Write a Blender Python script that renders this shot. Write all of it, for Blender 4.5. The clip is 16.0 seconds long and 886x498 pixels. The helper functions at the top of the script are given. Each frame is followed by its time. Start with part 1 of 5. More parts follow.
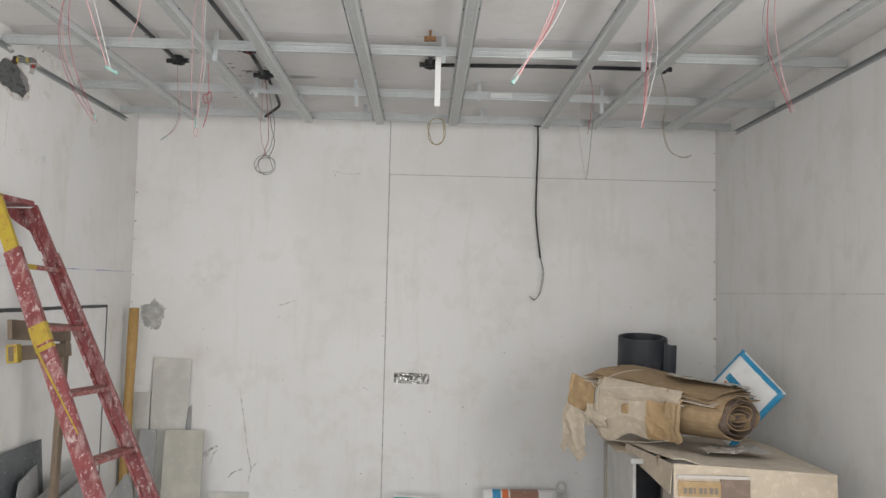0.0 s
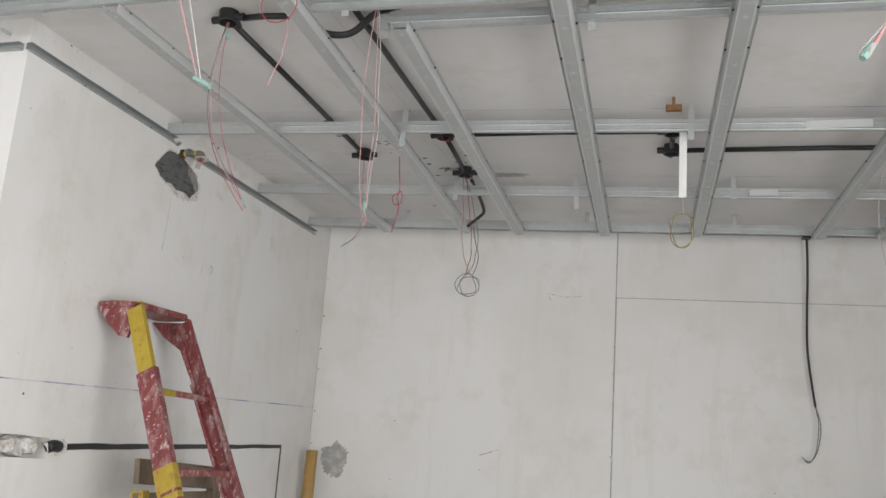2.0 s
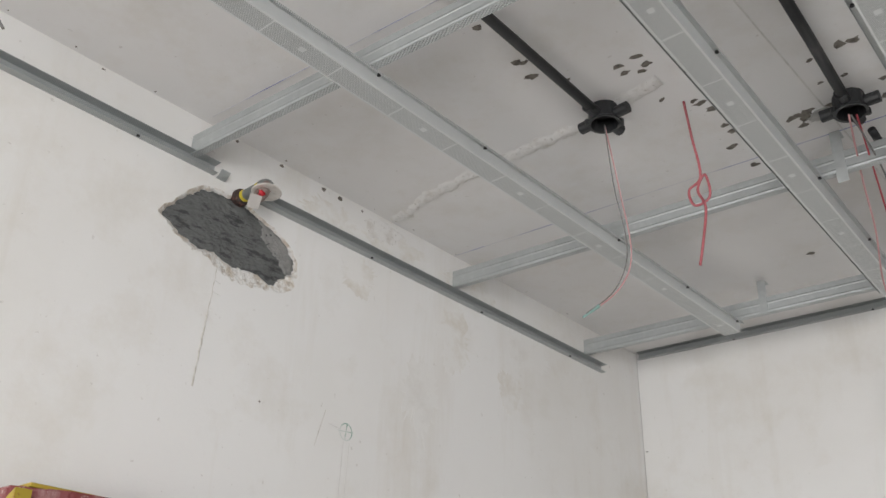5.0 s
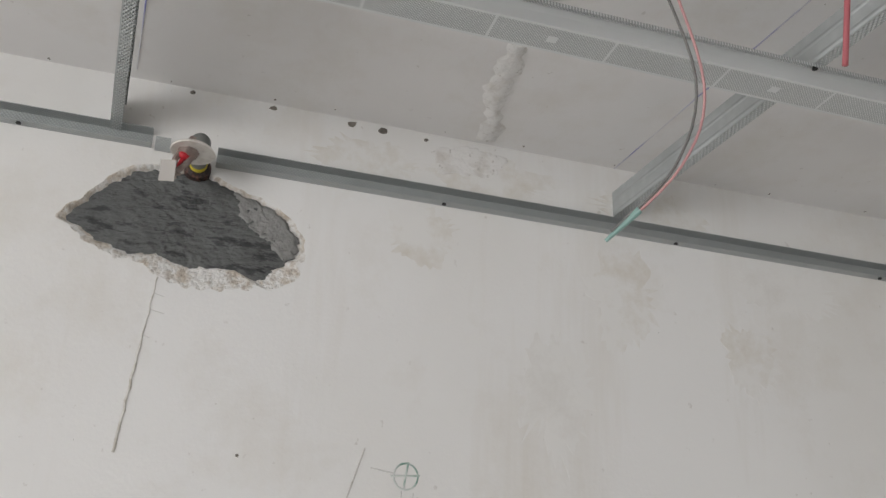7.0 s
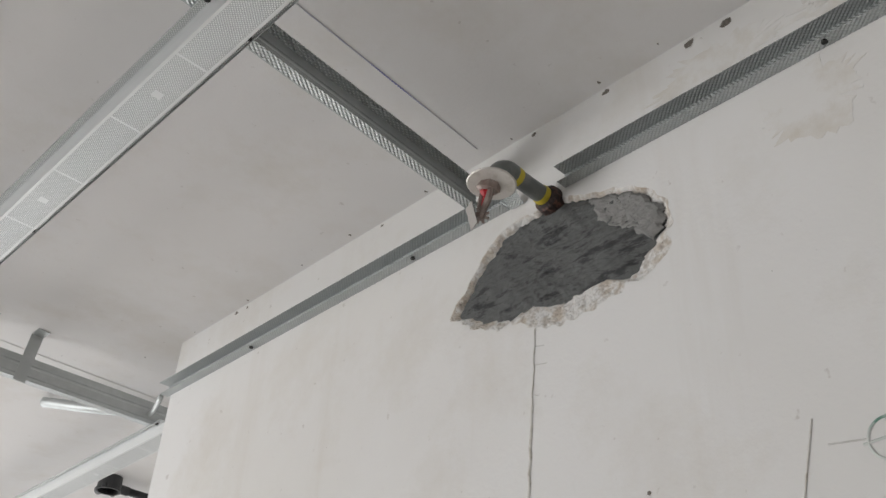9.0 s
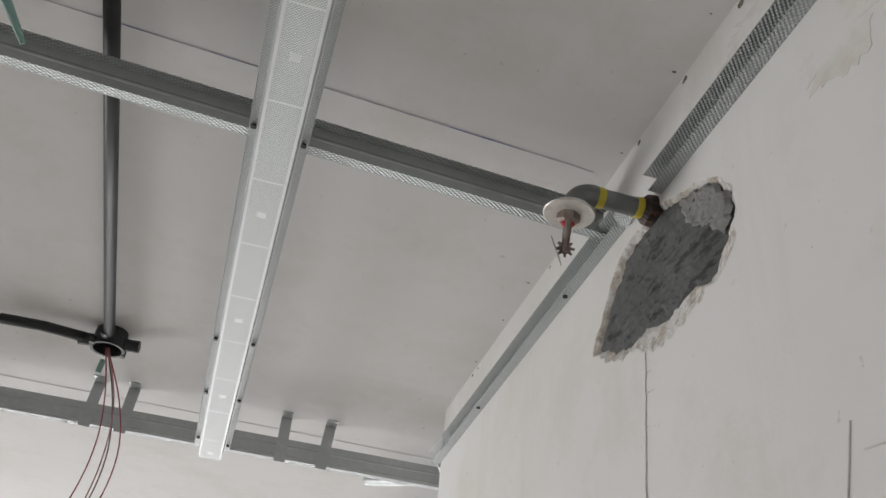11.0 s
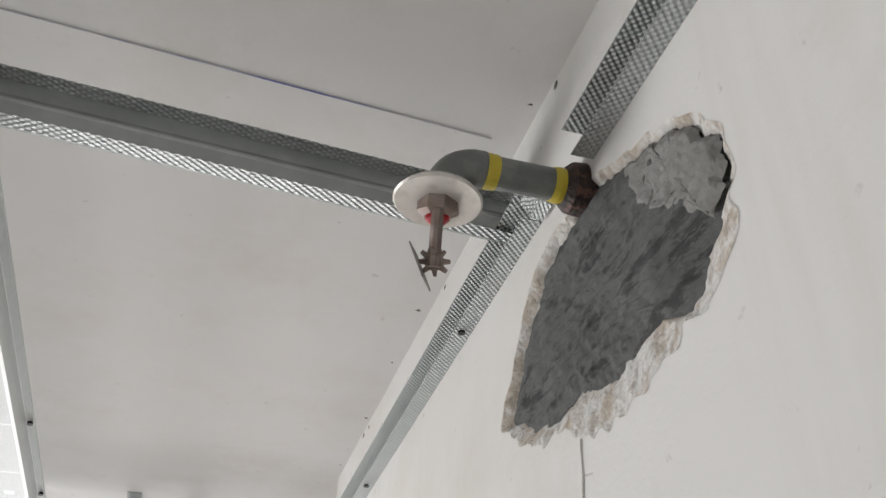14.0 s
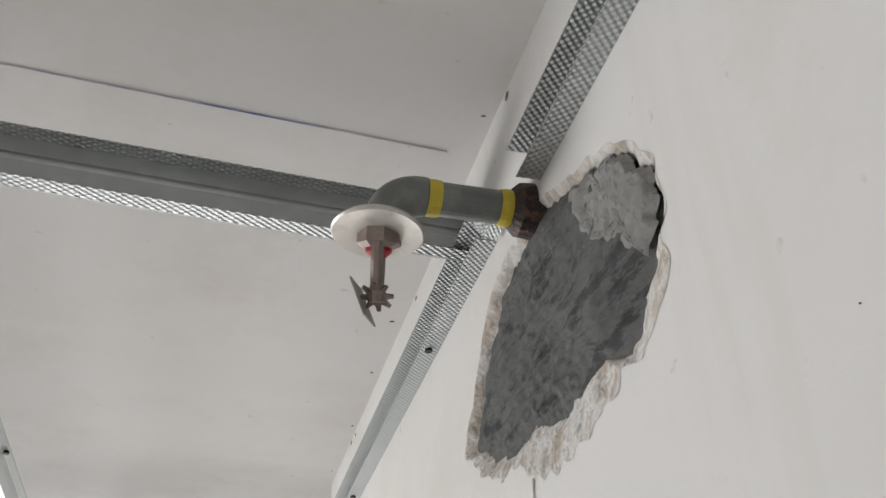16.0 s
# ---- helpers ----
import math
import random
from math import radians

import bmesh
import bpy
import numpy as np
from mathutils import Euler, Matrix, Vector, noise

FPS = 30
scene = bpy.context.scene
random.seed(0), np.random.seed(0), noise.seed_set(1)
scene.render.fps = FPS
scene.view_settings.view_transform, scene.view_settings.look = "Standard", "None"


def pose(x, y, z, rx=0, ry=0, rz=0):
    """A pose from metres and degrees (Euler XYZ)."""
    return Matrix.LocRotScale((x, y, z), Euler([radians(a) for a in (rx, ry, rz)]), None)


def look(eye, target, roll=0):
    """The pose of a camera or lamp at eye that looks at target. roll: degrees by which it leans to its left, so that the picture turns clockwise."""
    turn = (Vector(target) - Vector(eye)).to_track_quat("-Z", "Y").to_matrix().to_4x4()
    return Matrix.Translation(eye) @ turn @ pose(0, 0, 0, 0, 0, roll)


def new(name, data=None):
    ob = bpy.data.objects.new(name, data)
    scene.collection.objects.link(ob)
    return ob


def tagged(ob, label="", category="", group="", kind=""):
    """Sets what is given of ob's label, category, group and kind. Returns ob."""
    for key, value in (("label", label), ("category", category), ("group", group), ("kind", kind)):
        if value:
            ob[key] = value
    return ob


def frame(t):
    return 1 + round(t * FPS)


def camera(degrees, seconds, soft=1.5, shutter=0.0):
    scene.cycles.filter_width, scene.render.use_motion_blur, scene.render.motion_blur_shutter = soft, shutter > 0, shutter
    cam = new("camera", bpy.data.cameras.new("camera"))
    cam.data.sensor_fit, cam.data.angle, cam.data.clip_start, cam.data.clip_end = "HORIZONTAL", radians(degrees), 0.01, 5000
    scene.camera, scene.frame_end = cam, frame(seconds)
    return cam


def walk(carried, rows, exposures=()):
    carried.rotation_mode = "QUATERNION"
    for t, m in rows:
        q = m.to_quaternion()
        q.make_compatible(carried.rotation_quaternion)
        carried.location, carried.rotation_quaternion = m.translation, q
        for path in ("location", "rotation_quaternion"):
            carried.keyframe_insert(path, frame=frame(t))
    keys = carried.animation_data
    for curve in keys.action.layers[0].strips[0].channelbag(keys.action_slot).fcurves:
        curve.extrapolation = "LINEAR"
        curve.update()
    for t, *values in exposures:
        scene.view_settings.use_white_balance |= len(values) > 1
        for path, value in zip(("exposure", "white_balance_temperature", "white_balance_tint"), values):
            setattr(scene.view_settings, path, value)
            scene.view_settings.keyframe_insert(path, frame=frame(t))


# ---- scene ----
cam = camera(50.8, 16.0)
PATH = [
    (0, (0.844, 0.535, 1.51), (0.755, 2.526, 1.672), 1.2),
    (0.5, (0.875, 0.712, 1.517), (0.66, 2.686, 1.754), 1.0),
    (1, (0.909, 0.982, 1.518), (0.488, 2.911, 1.836), 2.6),
    (1.5, (0.841, 1.27, 1.49), (0.307, 3.167, 1.835), 3.0),
    (2, (0.697, 1.671, 1.542), (0.142, 3.538, 1.995), 4.1),
    (2.5, (0.607, 2.035, 1.547), (0.001, 3.88, 2.024), 3.2),
    (3, (0.494, 2.462, 1.626), (-0.266, 4.234, 2.157), 2.1),
    (3.5, (0.322, 2.927, 1.683), (-0.429, 4.646, 2.377), 0.5),
    (4, (0.206, 3.373, 1.72), (-0.61, 5.024, 2.5), -1.5),
    (4.5, (0.11, 3.803, 1.765), (-0.973, 5.26, 2.604), -0.1),
    (5, (-0.048, 4.174, 1.762), (-1.234, 5.491, 2.687), 1.3),
    (5.2, (-0.115, 4.304, 1.79), (-1.323, 5.586, 2.738), 1.3),
    (7.3, (-0.261, 5.448, 2.138), (-2.089, 5.567, 2.94), -0.2),
    (7.5, (-0.29, 5.576, 2.108), (-2.091, 5.372, 2.953), -1.4),
    (8, (-0.395, 5.791, 2.065), (-2.008, 5.041, 2.978), -2.4),
    (8.5, (-0.581, 5.86, 2.001), (-1.999, 4.867, 3.002), -0.1),
    (9, (-0.817, 5.903, 2.037), (-1.939, 4.697, 3.172), 2.8),
    (9.5, (-1.017, 5.982, 2.081), (-1.81, 4.596, 3.286), 2.7),
    (9.7, (-1.066, 6.006, 2.083), (-1.746, 4.574, 3.303), 3.4),
    (11.8, (-1.235, 6.156, 2.116), (-1.563, 4.509, 3.201), 6.5),
    (12, (-1.268, 6.02, 2.187), (-1.592, 4.393, 3.304), 6.6),
    (12.5, (-1.31, 5.81, 2.294), (-1.659, 4.241, 3.485), 5.6),
    (13, (-1.334, 5.754, 2.328), (-1.749, 4.232, 3.557), 3.5),
    (13.5, (-1.346, 5.747, 2.341), (-1.792, 4.237, 3.575), 2.5),
    (14, (-1.381, 5.757, 2.389), (-1.828, 4.186, 3.542), 0.9),
    (14.5, (-1.415, 5.771, 2.425), (-1.873, 4.196, 3.57), -1.3),
    (15, (-1.436, 5.763, 2.433), (-1.904, 4.175, 3.555), -2.5),
    (15.5, (-1.435, 5.757, 2.437), (-1.903, 4.155, 3.538), -2.4),
    (16, (-1.43, 5.77, 2.441), (-1.86, 4.16, 3.547), -1.3),
]
walk(cam, [(t, look(eye, target, roll)) for t, eye, target, roll in PATH], [(0, -0.05), (1.5, -0.12), (3, -0.03), (4, 0.08), (5, 0.18), (5.2, 0.18), (7.5, 0.03), (9.5, -0.07), (11.8, -0.22), (12.0, -0.22), (12.5, 0.18), (16, 0.2)])

# ---------- plan ----------
LEFT, RIGHT, BACK, TOP, CORNER = -1.64, 2.535, 7.0, 3.0, 4.20
FAR_LEFT, FRONT = -5.0, -1.6
GRID = 2.895
# the back wall stands 4.86 degrees off square, the right wall flares towards the front
SKEW = Matrix.Translation((LEFT, BACK, 0)) @ Matrix.Rotation(radians(4.86), 4, 'Z') @ Matrix.Translation((-LEFT, -BACK, 0))
FLARE = Matrix.Translation((2.523, 7.355, 0)) @ Matrix.Rotation(radians(6.4), 4, 'Z')
OUTER = 3.75


def settle(ob, m):
    """Carries an object from square coordinates to the skewed wall it belongs to."""
    ob.matrix_world = m @ ob.matrix_world
    return ob


# ---------- light ----------
world = bpy.data.worlds.new("world")
scene.world = world
world.use_nodes = True
wn = world.node_tree
sky = wn.nodes.new("ShaderNodeTexSky")
sky.sky_type = 'NISHITA'
sky.sun_disc = False
sky.sun_elevation = radians(48)
sky.sun_rotation = radians(200)
wn.links.new(sky.outputs[0], wn.nodes["Background"].inputs[0])
wn.nodes["Background"].inputs[1].default_value = 0.12
sun = new("sun", bpy.data.lights.new("sun", 'SUN'))
sun.data.energy = 1.2
sun.data.angle = radians(12)
sun.data.color = (1.0, 0.97, 0.93)
sun.matrix_world = look((2, -9, 12), (0, -3, 0))


def window_light(name, size_x, size_y, power, eye, target):
    ob = new(name, bpy.data.lights.new(name, 'AREA'))
    ob.data.shape = 'RECTANGLE'
    ob.data.size, ob.data.size_y, ob.data.energy = size_x, size_y, power
    ob.data.color = (1.0, 0.99, 0.985)
    ob.matrix_world = look(eye, target)
    return ob


window_light("skylight_front", 4.4, 2.3, 146, (-0.9, -1.52, 1.35), (-0.9, 3, 1.55))
window_light("skylight_side", 3.0, 2.2, 190, (3.17, 1.3, 1.35), (-1.6, 1.3, 1.6))

# ---------- materials ----------


class Mat:
    """A node material with short ways to add textures."""

    def __init__(self, name, color=(0.8, 0.8, 0.8), rough=0.6, metal=0.0):
        self.m = bpy.data.materials.new(name)
        self.m.use_nodes = True
        self.t = self.m.node_tree
        self.b = self.t.nodes["Principled BSDF"]
        self.b.inputs["Base Color"].default_value = (*color, 1)
        self.b.inputs["Roughness"].default_value = rough
        self.b.inputs["Metallic"].default_value = metal
        self.coord = self.t.nodes.new("ShaderNodeTexCoord").outputs["Object"]
        self.height = None

    def node(self, kind, **given):
        n = self.t.nodes.new(kind)
        for k, v in given.items():
            n.inputs[k.replace("_", " ")].default_value = v
        return n

    def link(self, a, b):
        self.t.links.new(a, b)

    def mapped(self, scale=(1, 1, 1), turn=(0, 0, 0)):
        n = self.t.nodes.new("ShaderNodeMapping")
        n.inputs["Scale"].default_value = scale
        n.inputs["Rotation"].default_value = turn
        self.link(self.coord, n.inputs["Vector"])
        return n.outputs[0]

    def noise(self, scale, detail=6, rough=0.55, stretch=(1, 1, 1)):
        n = self.node("ShaderNodeTexNoise", Scale=scale, Detail=detail, Roughness=rough)
        self.link(self.mapped(stretch), n.inputs["Vector"])
        return n.outputs["Fac"]

    def voronoi(self, scale, stretch=(1, 1, 1)):
        n = self.node("ShaderNodeTexVoronoi", Scale=scale)
        self.link(self.mapped(stretch), n.inputs["Vector"])
        return n.outputs["Distance"]

    def ramp(self, fac, a, b):
        n = self.t.nodes.new("ShaderNodeMapRange")
        n.inputs["From Min"].default_value, n.inputs["From Max"].default_value = a, b
        n.clamp = True
        self.link(fac, n.inputs["Value"])
        return n.outputs["Result"]

    def math(self, op, a, b=0.0):
        n = self.t.nodes.new("ShaderNodeMath")
        n.operation = op
        for i, v in enumerate((a, b)):
            if isinstance(v, (int, float)):
                n.inputs[i].default_value = v
            else:
                self.link(v, n.inputs[i])
        return n.outputs[0]

    def axis(self, which):
        n = self.t.nodes.new("ShaderNodeSeparateXYZ")
        self.link(self.coord, n.inputs[0])
        return n.outputs[which]

    def color(self, fac, color, amount=1.0):
        """Lays a colour over the base where fac is 1."""
        n = self.t.nodes.new("ShaderNodeMix")
        n.data_type = 'RGBA'
        target = self.b.inputs["Base Color"]
        if target.is_linked:
            self.link(target.links[0].from_socket, n.inputs[6])
        else:
            n.inputs[6].default_value = target.default_value
        n.inputs[7].default_value = (*color, 1)
        self.link(self.math('MULTIPLY', fac, amount), n.inputs[0])
        self.link(n.outputs[2], target)
        return self

    def rough(self, fac, a, b):
        n = self.t.nodes.new("ShaderNodeMapRange")
        n.inputs["To Min"].default_value, n.inputs["To Max"].default_value = a, b
        self.link(fac, n.inputs["Value"])
        self.link(n.outputs[0], self.b.inputs["Roughness"])
        return self

    def bump(self, fac, depth, strength=1.0):
        n = self.t.nodes.new("ShaderNodeBump")
        n.inputs["Distance"].default_value = depth
        n.inputs["Strength"].default_value = strength
        self.link(fac, n.inputs["Height"])
        if self.height:
            self.link(self.height, n.inputs["Normal"])
        self.height = n.outputs[0]
        self.link(self.height, self.b.inputs["Normal"])
        return self

    def each(self, color, amount):
        """Varies the colour from piece to piece."""
        n = self.t.nodes.new("ShaderNodeObjectInfo")
        return self.color(n.outputs["Random"], color, amount)


def plaster(name, base, dirt, dirt_amount):
    m = Mat(name, base, 0.85)
    big = m.noise(1.1, 5, 0.6)
    mid = m.noise(4.5, 8, 0.65)
    m.color(m.ramp(big, 0.45, 0.75), dirt, dirt_amount)
    m.color(m.ramp(mid, 0.52, 0.8), (0.58, 0.54, 0.47), dirt_amount * 0.9)
    streak = m.noise(6.0, 5, 0.7, (1, 1, 0.12))
    m.color(m.ramp(streak, 0.53, 0.74), (0.56, 0.515, 0.44), dirt_amount * 0.5)
    fleck = m.noise(55, 3, 0.5)
    m.color(m.ramp(fleck, 0.7, 0.76), (0.35, 0.31, 0.27), 0.35)
    m.bump(m.noise(3.0, 4), 0.006, 0.5)
    m.bump(m.noise(160, 4), 0.0006, 0.5)
    return m.m


WALL = plaster("wall_plaster", (0.753, 0.748, 0.739), (0.655, 0.635, 0.595), 0.62)
SLAB = plaster("slab_paint", (0.745, 0.735, 0.73), (0.64, 0.62, 0.605), 0.5)


def make_floor():
    m = Mat("floor_concrete", (0.36, 0.35, 0.33), 0.8)
    m.color(m.ramp(m.noise(1.6, 6), 0.4, 0.7), (0.5, 0.48, 0.45), 0.6)
    m.color(m.ramp(m.noise(25, 5), 0.5, 0.7), (0.25, 0.24, 0.22), 0.4)
    return m.bump(m.noise(40, 6), 0.002, 0.6).m


FLOOR = make_floor()
GROUND = Mat("ground_paving", (0.3, 0.29, 0.27), 0.9)
GROUND = GROUND.color(GROUND.ramp(GROUND.noise(0.6, 6), 0.4, 0.7), (0.4, 0.39, 0.37), 0.5).m


def steel(name, knurl, flanges=False):
    """Galvanised sheet with a fine rolled knurl; its length runs along the object's x."""
    # Wall channels get a darker base: the shade of their open inside.
    m = Mat(name, (0.40, 0.42, 0.42) if knurl and not flanges else (0.50, 0.525, 0.525), 0.45, 0.6)
    m.color(m.ramp(m.voronoi(60), 0.1, 0.6), (0.42, 0.44, 0.44), 0.5)
    m.color(m.ramp(m.noise(9, 5), 0.5, 0.75), (0.36, 0.38, 0.38), 0.45)
    m.rough(m.noise(30, 4), 0.36, 0.6)
    if knurl:
        x = m.math('SINE', m.math('MULTIPLY', m.axis(0), 2 * math.pi / (0.0090 if flanges else 0.0062)))
        yz = m.math('ADD', m.axis(1), m.axis(2))
        y = m.math('SINE', m.math('MULTIPLY', yz, 2 * math.pi / 0.0060))
        patch = m.ramp(m.noise(2.5, 2), 0.28, 0.40)
        dots = m.math('MULTIPLY', m.math('MULTIPLY', x, y), patch)
        if flanges:
            dots = m.math('MULTIPLY', m.math('MULTIPLY', x, y), m.math('GREATER_THAN', m.math('ABSOLUTE', m.axis(1)), 0.0022))
            line = m.math('SINE', m.math('MULTIPLY', m.axis(2), 2 * math.pi / 0.025))
            m.bump(m.ramp(line, 0.6, 1.0), 0.002, 0.7)
        # Knurl tops are coloured brighter, most on flanges: painted glints of floor light.
        m.color(m.ramp(dots, 0.1, 0.8), (0.74, 0.76, 0.76), 0.8 if flanges else 0.3)
        m.bump(dots, 0.0018 if flanges else 0.0012, 0.9 if flanges else 0.7)
    return m.m


STEEL = steel("galvanised_steel", True)
STEEL_PLAIN = steel("galvanised_strap", False)
STEEL_CHANNEL = steel("galvanised_channel", True, True)


def furring_steel():
    """The perforated-looking face of a ceiling section: knurled panels parted by plain ribs."""
    m = Mat("furring_steel", (0.42, 0.44, 0.44), 0.45, 0.5)
    m.color(m.ramp(m.noise(7, 5), 0.5, 0.75), (0.42, 0.44, 0.44), 0.4)
    pitch = 0.165
    along = m.math('FRACT', m.math('DIVIDE', m.math('ADD', m.axis(0), 3.4295), pitch))
    panel = m.math('GREATER_THAN', m.math('ABSOLUTE', m.math('SUBTRACT', along, 0.5)), 0.011)
    half = m.math('FRACT', m.math('DIVIDE', m.math('ADD', m.axis(0), 3.4295), pitch * 2))
    spot_x = m.math('LESS_THAN', m.math('ABSOLUTE', m.math('SUBTRACT', half, 0.5)), 0.021)
    spot_y = m.math('LESS_THAN', m.math('ABSOLUTE', m.axis(1)), 0.0065)
    spot = m.math('MULTIPLY', spot_x, spot_y)
    inside = m.math('LESS_THAN', m.math('ABSOLUTE', m.axis(1)), 0.0215)
    live = m.math('MULTIPLY', m.math('MULTIPLY', panel, inside), m.math('SUBTRACT', 1.0, spot))
    outer = m.math('GREATER_THAN', m.math('ABSOLUTE', m.axis(1)), 0.030)
    live = m.math('MAXIMUM', live, outer)
    x = m.math('SINE', m.math('MULTIPLY', m.axis(0), 2 * math.pi / 0.0042))
    y = m.math('SINE', m.math('MULTIPLY', m.axis(1), 2 * math.pi / 0.0042))
    dots = m.ramp(m.math('MULTIPLY', x, y), -0.2, 0.9)
    dots = m.math('MULTIPLY', dots, live)
    m.color(dots, (0.88, 0.89, 0.89), 0.85)
    m.color(m.math('SUBTRACT', 1.0, live), (0.74, 0.755, 0.755), 0.85)
    m.bump(dots, 0.0012, 0.8)
    return m.m


FURRING = furring_steel()
BLACK_PVC = Mat("black_pvc", (0.018, 0.019, 0.021), 0.45)
BLACK_PVC = BLACK_PVC.color(BLACK_PVC.ramp(BLACK_PVC.noise(18, 5), 0.55, 0.8), (0.12, 0.115, 0.11), 0.3).m
SCREW = Mat("black_screw", (0.02, 0.02, 0.02), 0.4, 0.5).m

# ---------- building helpers ----------


def part(name, bm, material, parent=None, label="", smooth=False):
    """Links a bmesh as one mesh object."""
    me = bpy.data.meshes.new(name)
    bm.normal_update()
    bm.to_mesh(me)
    bm.free()
    if smooth:
        for p in me.polygons:
            p.use_smooth = True
    if material is not None:
        me.materials.append(material)
    ob = new(name, me)
    if parent is not None:
        ob.parent = parent
    if label:
        ob["label"] = label
    return ob


def thing(name, label, category, m=None, group=""):
    ob = new(name)
    if m is not None:
        ob.matrix_world = m
    return tagged(ob, label, category, group)


def add_box(bm, lo, hi, m=None, bevel=0.0):
    lo, hi = Vector(lo), Vector(hi)
    made = bmesh.ops.create_cube(bm, size=1.0, matrix=Matrix.Translation((lo + hi) / 2) @ Matrix.Diagonal((*(hi - lo), 1)))
    verts = made["verts"]
    if bevel:
        edges = {e for v in verts for e in v.link_edges}
        out = bmesh.ops.bevel(bm, geom=list(edges), offset=bevel, segments=2, affect='EDGES', profile=0.6)
        verts = list({v for f in out["faces"] for v in f.verts} | {v for v in verts if v.is_valid})
    if m is not None:
        bmesh.ops.transform(bm, matrix=m, verts=[v for v in verts if v.is_valid])
    return bm


def box(lo, hi, m=None, bevel=0.0):
    return add_box(bmesh.new(), lo, hi, m, bevel)


def extrude_profile(points, length, closed=False, thick=0.0, step=0.0):
    """A profile in local y, z swept along local x from 0 to length; thick gives the sheet its two sides."""
    bm = bmesh.new()
    n = max(1, int(length / step)) if step else 1
    pts = [Vector((0, *p)) for p in points]
    if thick:
        back = []
        for i, p in enumerate(pts):
            a = pts[max(i - 1, 0)]
            b = pts[min(i + 1, len(pts) - 1)]
            d = (b - a).normalized()
            back.append(p + Vector((0, -d.z, d.y)) * thick)
        pts = pts + back[::-1]
        closed = True
    rings = [[bm.verts.new((length * k / n, p.y, p.z)) for p in pts] for k in range(n + 1)]
    count = len(pts)
    for a, b in zip(rings, rings[1:]):
        for i in range(count if closed else count - 1):
            j = (i + 1) % count
            bm.faces.new((a[i], a[j], b[j], b[i]))
    if closed:
        h = count // 2
        for ring, flip in ((rings[0], True), (rings[-1], False)):
            for i in range(h - 1):
                q = (ring[i], ring[i + 1], ring[count - 2 - i], ring[count - 1 - i])
                bm.faces.new(q if flip else q[::-1])
    bmesh.ops.recalc_face_normals(bm, faces=bm.faces)
    return bm


def tube(points, radius, sides=10, caps=True, bm=None):
    """A round pipe or wire along a polyline."""
    bm = bm or bmesh.new()
    pts = [Vector(p) for p in points]
    rings = []
    up = None
    for i, p in enumerate(pts):
        d = (pts[min(i + 1, len(pts) - 1)] - pts[max(i - 1, 0)]).normalized()
        if up is None:
            up = d.orthogonal().normalized()
        up = (up - d * up.dot(d)).normalized()
        side = d.cross(up)
        r = radius(i / max(1, len(pts) - 1)) if callable(radius) else radius
        rings.append([bm.verts.new(p + (up * math.cos(a) + side * math.sin(a)) * r) for a in (2 * math.pi * k / sides for k in range(sides))])
    for a, b in zip(rings, rings[1:]):
        for k in range(sides):
            bm.faces.new((a[k], a[(k + 1) % sides], b[(k + 1) % sides], b[k]))
    if caps:
        bm.faces.new(rings[0][::-1])
        bm.faces.new(rings[-1])
    return bm


def spline(points, steps=8):
    """Points of a smooth curve through the given ones."""
    pts = [Vector(p) for p in points]
    out = []
    for i in range(len(pts) - 1):
        a, b, c, d = pts[max(i - 1, 0)], pts[i], pts[i + 1], pts[min(i + 2, len(pts) - 1)]
        for k in range(steps):
            t = k / steps
            out.append(0.5 * ((2 * b) + (c - a) * t + (2 * a - 5 * b + 4 * c - d) * t * t + (3 * b - a - 3 * c + d) * t ** 3))
    out.append(pts[-1])
    return out


def structure(name, bm, material, label, category):
    return tagged(part(name, bm, material), label, category, kind="structure")


# ---------- room ----------
structure("floor", box((FAR_LEFT, FRONT, -0.15), (OUTER, BACK + 0.6, 0)), FLOOR, "bare dusty grey concrete floor", "floor")
structure("ceiling", box((FAR_LEFT - 0.2, FRONT - 0.2, TOP), (OUTER, BACK + 0.6, TOP + 0.2)), SLAB, "white painted concrete slab with drilled holes and chalk lines", "ceiling")
bm = bmesh.new()
add_box(bm, (0, -9.2, -0.1), (0.2, -7.7, TOP))
add_box(bm, (0, -4.45, -0.1), (0.2, 0.25, TOP))
add_box(bm, (0, -7.7, 2.5), (0.2, -4.45, TOP))
wall_right = structure("wall_right", bm, WALL, "off-white plastered side wall with a wide opening", "wall")
settle(wall_right, FLARE)
structure("wall_return", box((FAR_LEFT, CORNER + 0.001, -0.1), (LEFT - 0.2, CORNER + 0.2, TOP)), WALL, "off-white plastered return wall", "wall")
structure("wall_far_left", box((FAR_LEFT - 0.2, FRONT - 0.2, -0.1), (FAR_LEFT, CORNER + 0.2, TOP)), WALL, "plain white plastered wall", "wall")
bm = bmesh.new()
add_box(bm, (FAR_LEFT, FRONT - 0.2, -0.1), (-3.2, FRONT, TOP))
add_box(bm, (1.4, FRONT - 0.2, -0.1), (OUTER, FRONT, TOP))
add_box(bm, (-3.2, FRONT - 0.2, 2.65), (1.4, FRONT, TOP))
structure("wall_front", bm, WALL, "plain white front wall with a wide shop opening", "wall")
structure("ground", box((-60, -60, -0.5), (60, 60, -0.16)), GROUND, "pale paved ground outside the shop", "ground")


